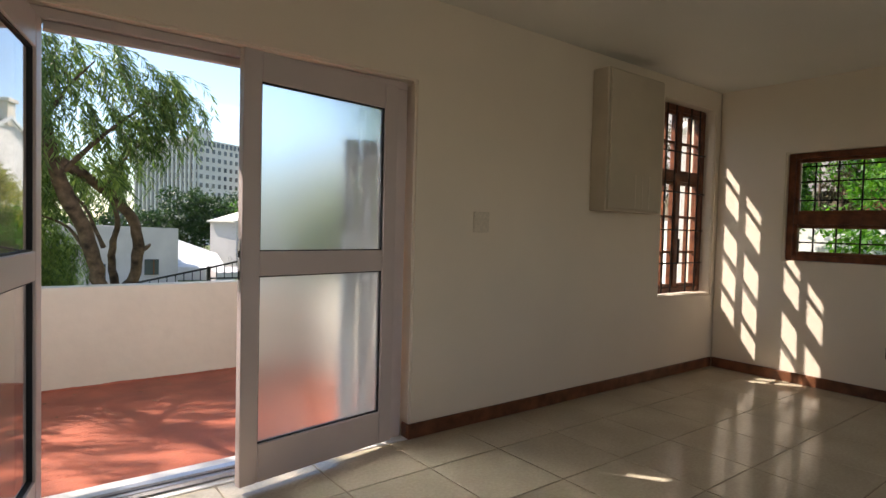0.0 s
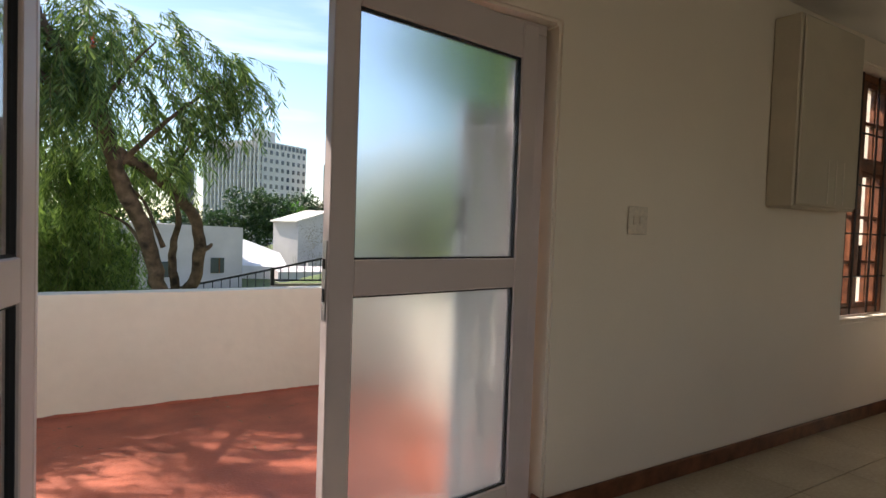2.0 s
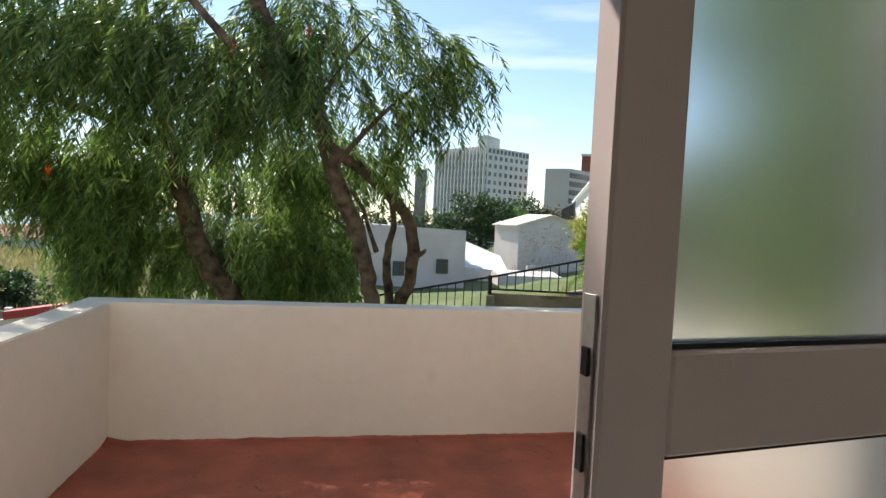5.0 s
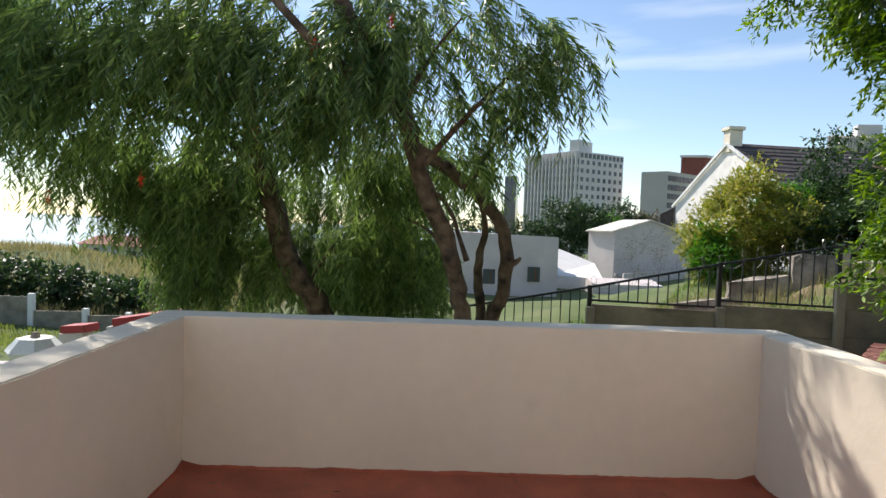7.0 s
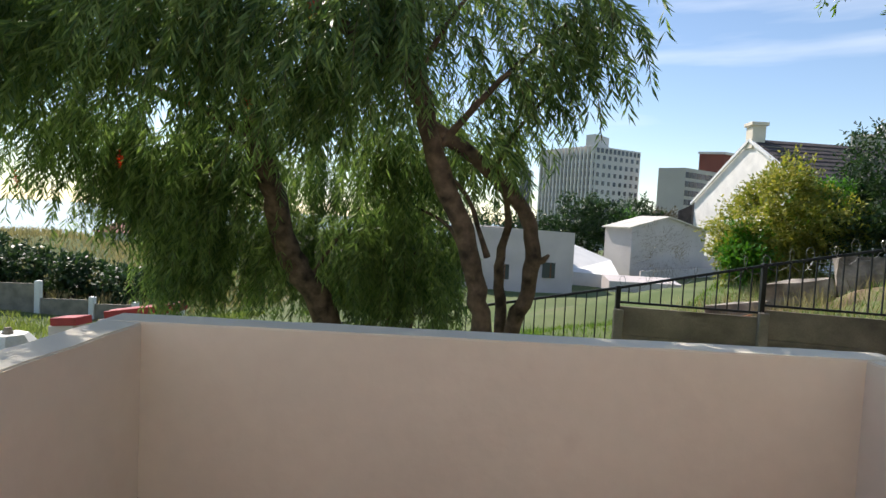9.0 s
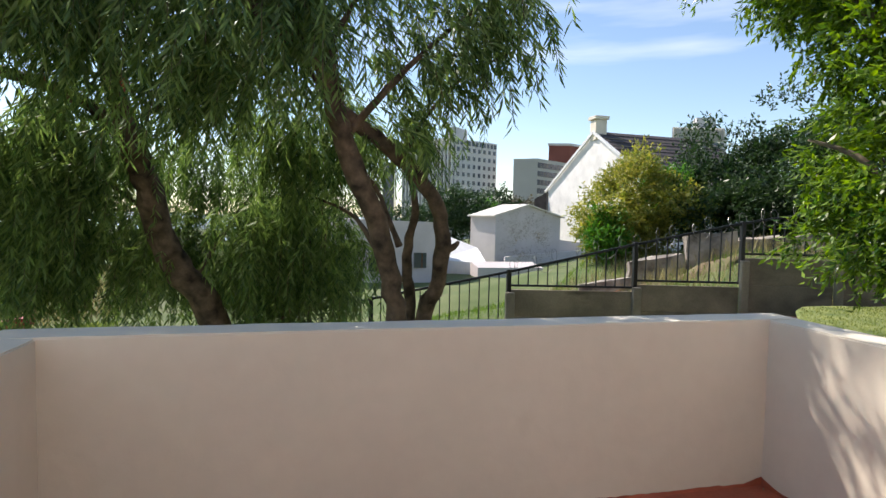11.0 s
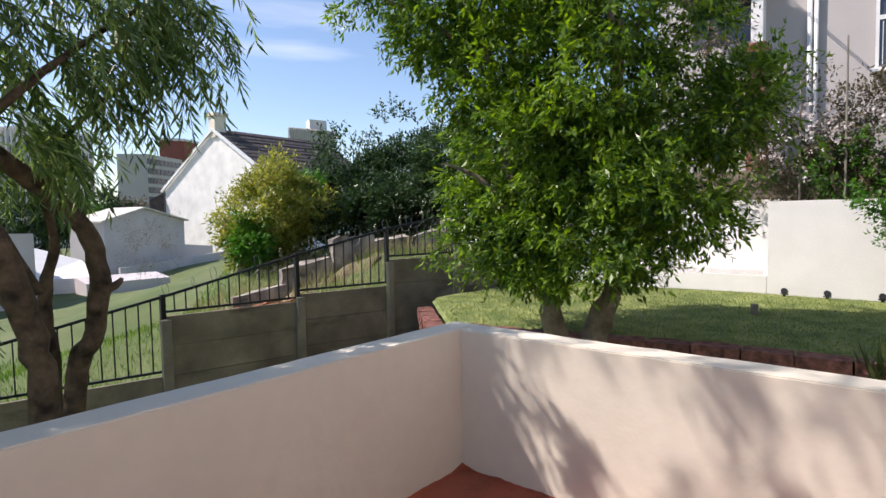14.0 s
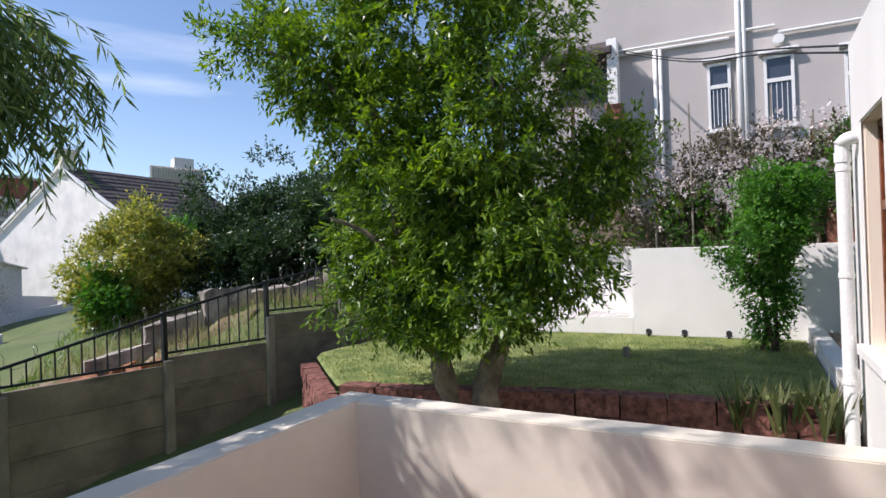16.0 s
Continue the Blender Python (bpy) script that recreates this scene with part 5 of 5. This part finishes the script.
for k, (p, q2, s_, r_2) in enumerate(((A, B, pk, pk2), (D, C, pk, pk2))):
    z0 = 1.34
    ox = -0.3 if k == 0 else 0.3
    V4 = [(p[0] + ox, p[1], z0 - .08), (q2[0] + ox, q2[1] - .25, z0 - .08), (s_[0], s_[1] - .25, 2.28), (r_2[0], r_2[1], 2.28)]
    obj("roof", V4 + [(a, b, c + 0.1) for a, b, c in V4], [(0, 1, 2, 3), (7, 6, 5, 4), (0, 4, 5, 1), (1, 5, 6, 2), (2, 6, 7, 3), (3, 7, 4, 0)], M_TIN, h3)
prism("lean_to", [(C[0] + .02, C[1] + .2), (C[0] + 2.8, C[1] + .9), (C[0] + 2.8, C[1] + 4), (C[0] + .1, C[1] + 4)], -6, [-0.6, -0.9, -0.9, -0.6], M_SHEDW, h3)
prism("yard_wall", [(B[0] + .4, B[1] - 1.4), (C[0] + 3.4, C[1] - .6), (C[0] + 3.4, C[1] - .3), (B[0] + .4, B[1] - 1.1)], -6, [-1.9, -1.3, -1.3, -1.9], M_SHEDW, h3)

# white gabled house with a chimney
h4 = thing("gabled_house", (33, 60, -1), "old white gabled house with dark tiled roof and chimney", "house")
gl, gr = Vector((28.9, 65.9)), Vector((30.8, 47.2))
rd = Vector((0.995, 0.1)) * 15
gm = (gl + gr) / 2
E0, RZ = 4.8, 10.3
prism("wall", [tuple(gl), tuple(gr), tuple(gr + rd), tuple(gl + rd)], -4, E0, M_GABLE, h4)
obj("gable", [(*gl, E0), (*gr, E0), (*gm, RZ), (*(gl + rd), E0), (*(gr + rd), E0), (*(gm + rd), RZ)], [(0, 1, 2), (1, 0, 3, 4), (3, 5, 4), (0, 2, 5, 3), (1, 4, 5, 2)], M_GABLE, h4)
for k, e0 in enumerate((gl, gr)):
    o_ = (e0 - gm).normalized() * 0.45
    P0, P1 = Vector((*(e0 + o_), E0 - 0.35)), Vector((*gm, RZ + 0.08))
    R3 = Vector((*rd, 0))
    V4 = [P0, P1, P1 + R3, P0 + R3]
    up = Vector((0, 0, 0.16))
    roof = obj("roof", [v - Vector((*(rd.normalized() * -0.12), 0)) for v in V4] + [v + up - Vector((*(rd.normalized() * -0.12), 0)) for v in V4], [(0, 1, 2, 3), (7, 6, 5, 4), (0, 4, 5, 1), (1, 5, 6, 2), (2, 6, 7, 3), (3, 7, 4, 0)], M_ROOF, h4)
    if k == 1:
        for j in range(1, 13):
            a = P0.lerp(P1, j / 13) + up + Vector((0, 0, 0.03))
            beam("tile_course", a + R3 * 0.01, a + R3, 0.12, 0.07, M_CPOST if j % 2 else M_ROOF, roof, 0)
    beam("verge", P0 + Vector((-0.2, -0.08, 0.05)), P1 + Vector((-0.2, -0.08, 0.05)), 0.2, 0.28, M_WHITE, h4, 0)
cx, cy = gm + rd * 0.03
ch = box("chimney", (cx - 0.63, cy - 0.63, RZ - 0.7), (cx + 0.63, cy + 0.63, RZ + 1.45), M_OUT, h4, bev=0.02)
box("chimney_cap", (cx - 0.82, cy - 0.82, RZ + 1.451), (cx + 0.82, cy + 0.82, RZ + 1.8), M_OUT, ch, bev=0.03)
prism("annex", [(27.4, 66.6), (28.8, 66.2), (31, 70), (29, 70.5)], -4, [3.6, 4.4, 4.4, 3.6], M_ROOF, h4)

# far trees before the tower
for k, (x, y, r, m) in enumerate(((15.5, 66, 2.6, M_LEAF_D), (19.0, 68, 2.4, M_LEAF_D), (22.5, 70, 1.8, M_LEAF_G), (24.5, 72, 2.2, M_LEAF_D), (28, 74, 2.0, M_LEAF_DRY), (11.5, 64, 2.4, M_LEAF_D), (7, 66, 2.6, M_LEAF_D), (2, 66, 2.8, M_LEAF_D), (-4, 64, 2.6, M_LEAF_D))):
    zc = {15.5: 2.2, 19.0: 2.4, 22.5: 1.4, 24.5: 2.4, 28: 2.0}.get(x, 0.0)
    bush("tree", [((x, y, zc), (r, r, r)), ((x + 1.3, y, zc - 1.4), (r, r, r))], 700, 6, m, "leafy green tree among the far buildings", (x, y, g(x, y)), (0.42, 0.2), "tree", 70 + k, 0.6, 2)

# the grey house above the garden
gh = thing("grey_house", (13, 0, 0), "large grey plastered house with white-framed windows", "house")
GX = 12.0
box("wall", (GX, -8, -0.5), (18, 5.3, 9.5), M_GREYH, gh, bev=0.02)
for (y0, y1, z0, z1) in ((1.32, 1.66, 3.7, 4.88), (0.30, 0.72, 3.66, 4.85), (-0.95, -0.5, 3.66, 4.75), (0.1, 0.75, 6.3, 7.4), (-1.2, -0.5, 6.3, 7.4)):
    wnd = box("window", (GX - 0.015, y0, z0), (GX + 0.1, y1, z1), M_WINDK, gh, bev=0)
    f_ = 0.03
    box("frame", (GX - 0.05, y0 - f_, z0 - f_), (GX - 0.016, y0 + 0.02, z1 + f_), M_WHITE, wnd, bev=0)
    box("frame", (GX - 0.05, y1 - 0.02, z0 - f_), (GX - 0.016, y1 + f_, z1 + f_), M_WHITE, wnd, bev=0)
    box("frame", (GX - 0.048, y0 + 0.02, z1 - 0.02), (GX - 0.016, y1 - 0.02, z1 + f_), M_WHITE, wnd, bev=0)
    box("transom", (GX - 0.048, y0 + 0.02, z0 + (z1 - z0) * 0.62), (GX - 0.016, y1 - 0.02, z0 + (z1 - z0) * 0.68), M_WHITE, wnd, bev=0)
    box("sill", (GX - 0.12, y0 - 0.09, z0 - 0.12), (GX - 0.002, y1 + 0.09, z0 - 0.052), M_WHITE, wnd, bev=0.01)
    box("hood", (GX - 0.14, y0 - 0.11, z1 + 0.06), (GX - 0.002, y1 + 0.11, z1 + 0.13), M_WHITE, wnd, bev=0.01)
    for b_ in range(1, 5):
        yb = y0 + (y1 - y0) * b_ / 5
        box("burglar_bar", (GX - 0.03, yb - 0.006, z0), (GX - 0.018, yb + 0.006, z0 + (z1 - z0) * 0.6), M_WHITE, wnd, bev=0)
for y, r in ((1.14, 0.05), (1.05, 0.035), (2.62, 0.04), (2.52, 0.035)):
    vs, fs = tube([(GX - 0.07, y, 1.4), (GX - 0.07, y, 9.0 if y < 2 else 5.35)], [r, r], 8)
    obj("pipe", vs, fs, M_WHITE, gh, smooth=True)
for y0, y1, z in ((0.55, 3.3, 5.42), (-2.5, 0.5, 5.22), (1.3, 3.3, 5.34)):
    vs, fs = tube([(GX - 0.06, y1, z + 0.06), (GX - 0.06, y0, z)], [0.03, 0.03], 8)
    obj("pipe", vs, fs, M_WHITE, gh)
vs, fs = tube([(GX - 0.02, 0.5, 5.14), (GX - 0.16, 0.5, 5.14)], [0.1, 0.09], 12)
obj("wall_lamp", vs, fs, M_WHITE, gh)
prism("porch_roof", [(11.3, 3.35), (11.3, 4.7), (12.0, 4.7), (12.0, 3.35)], 5.3, [5.4, 5.4, 5.75, 5.75], M_ROOF, gh)
# dark sheet on the wall, painting the shade of a recess under the porch roof
box("porch_shade_sheet", (GX - 0.01, 3.45, 4.5), (GX + 0.2, 4.6, 5.35), M_WINDK, gh, bev=0)
box("brick_pier", (11.4, 3.2, 1.4), (11.7, 3.5, 4.3), M_BRICK, gh, bev=0.01)
box("white_post", (11.45, 3.25, 4.302), (11.65, 3.45, 5.6), M_WHITE, gh, bev=0.01)
brick_w = box("wall_brick", (9.56, -0.95, 0.0), (9.75, 0.1, 1.95), M_BRICK, bev=0.01)
tagged(brick_w, kind="structure")
tagged(box("wall_terrace", (10.5, -6, -0.5), (11.2, 5.2, 2.0), M_CONC, bev=0.02), kind="structure")
for k in range(2):
    cb = thing("overhead_cable", (11, 1, 5.3), "thin black cable slung between the houses", "cable", "cables")
    vs, fs = tube(curve_pts([(GX - 0.1, 3.2, 5.45 - 0.05 * k), (9.5, 1.8, 4.35 - 0.04 * k), (7.6, 0.9, 3.75 - 0.05 * k), (5.72, 0.30, 3.12 - 0.06 * k)], 16), [0.010] * 16, 5)
    obj("cable", vs, fs, M_BLACK, cb)

# ---- down the slope: yard walls, lantern, awning ----
lw = thing("wall_yard", (-14, 22, -4), "grey panel wall with pale posts in the yard below", "wall", kind="structure")
WY = [(-21, 21.2, -1.35), (-18.9, 21.5, -1.55), (-16.7, 22, -1.75), (-14.7, 22.2, -2.05), (-12.75, 22.4, -2.6), (-11.2, 22.6, -2.75), (-9.5, 22.8, -2.9)]
for i, (x, y, z) in enumerate(WY):
    box("post", (x - 0.1, y - 0.1, z - 2.2), (x + 0.1, y + 0.1, z + 0.12), M_HOUSE, lw, bev=0.01)
    if i:
        a = WY[i - 1]
        beam("panel", (a[0] + .1, a[1], z - 0.85), (x - .1, y, z - 0.85), 0.08, 1.7, M_CPOST, lw, 0)
rw = thing("red_capped_wall", (-4.4, 9.5, -1), "low wall with a red coping below the balcony", "wall", kind="structure")
for p, q2 in (((-5.2, 9.2, -0.98), (-4.75, 9.1, -0.93)), ((-4.3, 9.0, -0.80), (-3.2, 9.0, -0.62))):
    beam("coping", Vector(p) + Vector((0, 0, .32)), Vector(q2) + Vector((0, 0, .32)), 0.3, 0.12, M_REDCAP, rw)
    beam("body", Vector(p) - Vector((0, 0, .45)), Vector(q2) - Vector((0, 0, .45)), 0.24, 1.4, M_PINK, rw)
gt = thing("yard_gate", (-4.5, 9, -2), "white metal gate between the capped walls", "gate")
beam("rail", (-4.75, 9.1, -0.75), (-4.3, 9.0, -0.62), 0.03, 0.03, M_WHITE, gt)
beam("rail", (-4.75, 9.1, -1.3), (-4.3, 9.0, -1.2), 0.03, 0.03, M_WHITE, gt)
for k in range(5):
    beam("bar", (-4.72 + k * .1, 9.09, -1.3), (-4.719 + k * .1, 9.09, -0.7), 0.015, 0.015, M_WHITE, gt, 0)
lan = thing("garden_lantern", (-3.55, 6.0, -2.0), "white faceted garden lantern on a pillar", "lantern")
vs, fs = tube([(-3.55, 6, -0.50), (-3.55, 6, -0.26), (-3.55, 6, -0.13)], [0.15, 0.28, 0.17], 7)
obj("shade", vs, fs, M_WHITE, lan)
vs, fs = tube([(-3.55, 6, -2.6), (-3.55, 6, -0.50)], [0.12, 0.12], 10)
obj("pillar", vs, fs, M_HOUSE, lan)
vs, fs = tube([(-3.55, 6, -0.13), (-3.55, 6, -0.07)], [0.05, 0.03], 8)
obj("finial", vs, fs, M_CPOST, lan)
ls = thing("low_house", (-9, 13.5, -4), "low grey outbuilding in the yard below", "house")
box("wall", (-13.5, 11.6, -5), (-6.2, 12.4, -2.05), M_SHEDW, ls, bev=0.02)
box("ledge", (-6.2, 11.5, -5), (-5.0, 12.3, -2.35), M_SHEDW, ls, bev=0.02)
bush("bush", [((-17, 25, -1.75), (2.6, 1.3, 0.75)), ((-13.4, 25.5, -2.3), (2.4, 1.3, 0.6)), ((-20, 25, -1.2), (2.2, 1.5, 0.9))], 2200, 6, M_LEAF_D, "dark low bushes along the yard wall", (-16, 25, g(-16, 25)), (0.22, 0.12), "bush", 90, 0.3, 3)
aw = thing("striped_awning", (-12.6, 34, -3), "blue and white striped awning in the valley", "awning")
for k in range(9):
    x = -15.2 + k * 0.42
    box("stripe", (x, 33.9, -1.65), (x + 0.42, 34.1, -0.35), M_BLUE if k % 2 else M_WHITE, aw, bev=0)
for x in (-15.2, -11.42):
    box("pole", (x - 0.05, 34.15, -4.2), (x + 0.05, 34.25, -0.4), M_WHITE, aw, bev=0)
for k, (x, y, w, z, m) in enumerate(((-22, 60, 7, -1.2, M_BRICKT), (-34, 75, 12, -2.0, M_SHEDW), (-12, 58, 5, -2.0, M_PINK), (-46, 90, 16, -2.6, M_TOWERG), (-3, 55, 6, -2.2, M_SHEDW))):
    h_ = thing("valley_house", (x, y, -6), "low distant house with a pitched roof", "house", "valley houses")
    box("wall", (x - w / 2, y, -9), (x + w / 2, y + 6, z - 0.9), m, h_, bev=0)
    prism("roof", [(x - w / 2 - .3, y - .3), (x + w / 2 + .3, y - .3), (x + w / 2 + .3, y + 6.3), (x - w / 2 - .3, y + 6.3)], z - 0.899, [z - 0.85, z - 0.85, z + 0.5, z + 0.5], M_BRICKT if k % 2 else M_ROOF, h_)
    for j in range(3):
        xx = x - w / 2 + w * (j + 0.5) / 3
        box("window", (xx - 0.4, y - 0.04, z - 2.3), (xx + 0.4, y + 0.05, z - 1.4), M_WINDK, h_, bev=0)

# ---- floor tiles, last ----
tile_me = bpy.data.meshes.new("tile")
bm = bmesh.new()
TS = 0.48
cube(bm, (-TS / 2 + 0.003, -TS / 2 + 0.003, -0.008), (TS / 2 - 0.003, TS / 2 - 0.003, 0.0))
bmesh.ops.bevel(bm, geom=[e for e in bm.edges if all(v.co.z > -0.001 for v in e.verts)], offset=0.002, segments=1, affect="EDGES")
bm.to_mesh(tile_me)
bm.free()
tile_me.materials.append(M_FLOOR)
rt = random.Random(3)
# the joint that the tiles are set out from passes here
X0, Y0 = 3.71, -1.36
for i in range(-14, 4):
    for j in range(-8, 3):
        x, y = X0 + (i + 0.5) * TS, Y0 + (j + 0.5) * TS
        if -2.8 + TS / 2 < x < 5.38 + TS / 2 and -5.1 < y < 0.1:
            x0, x1 = max(x - TS / 2, -2.8), min(x + TS / 2, 5.385)
            y0, y1 = max(y - TS / 2, -5.2), min(y + TS / 2, -0.003)
            if x1 - x0 < 0.03 or y1 - y0 < 0.03:
                continue
            o = new("tile", tile_me)
            o.parent = floor
            o.matrix_basis = Matrix.Translation(((x0 + x1) / 2, (y0 + y1) / 2, 0.0)) @ Matrix.Diagonal(((x1 - x0) / TS, (y1 - y0) / TS, 1, 1))
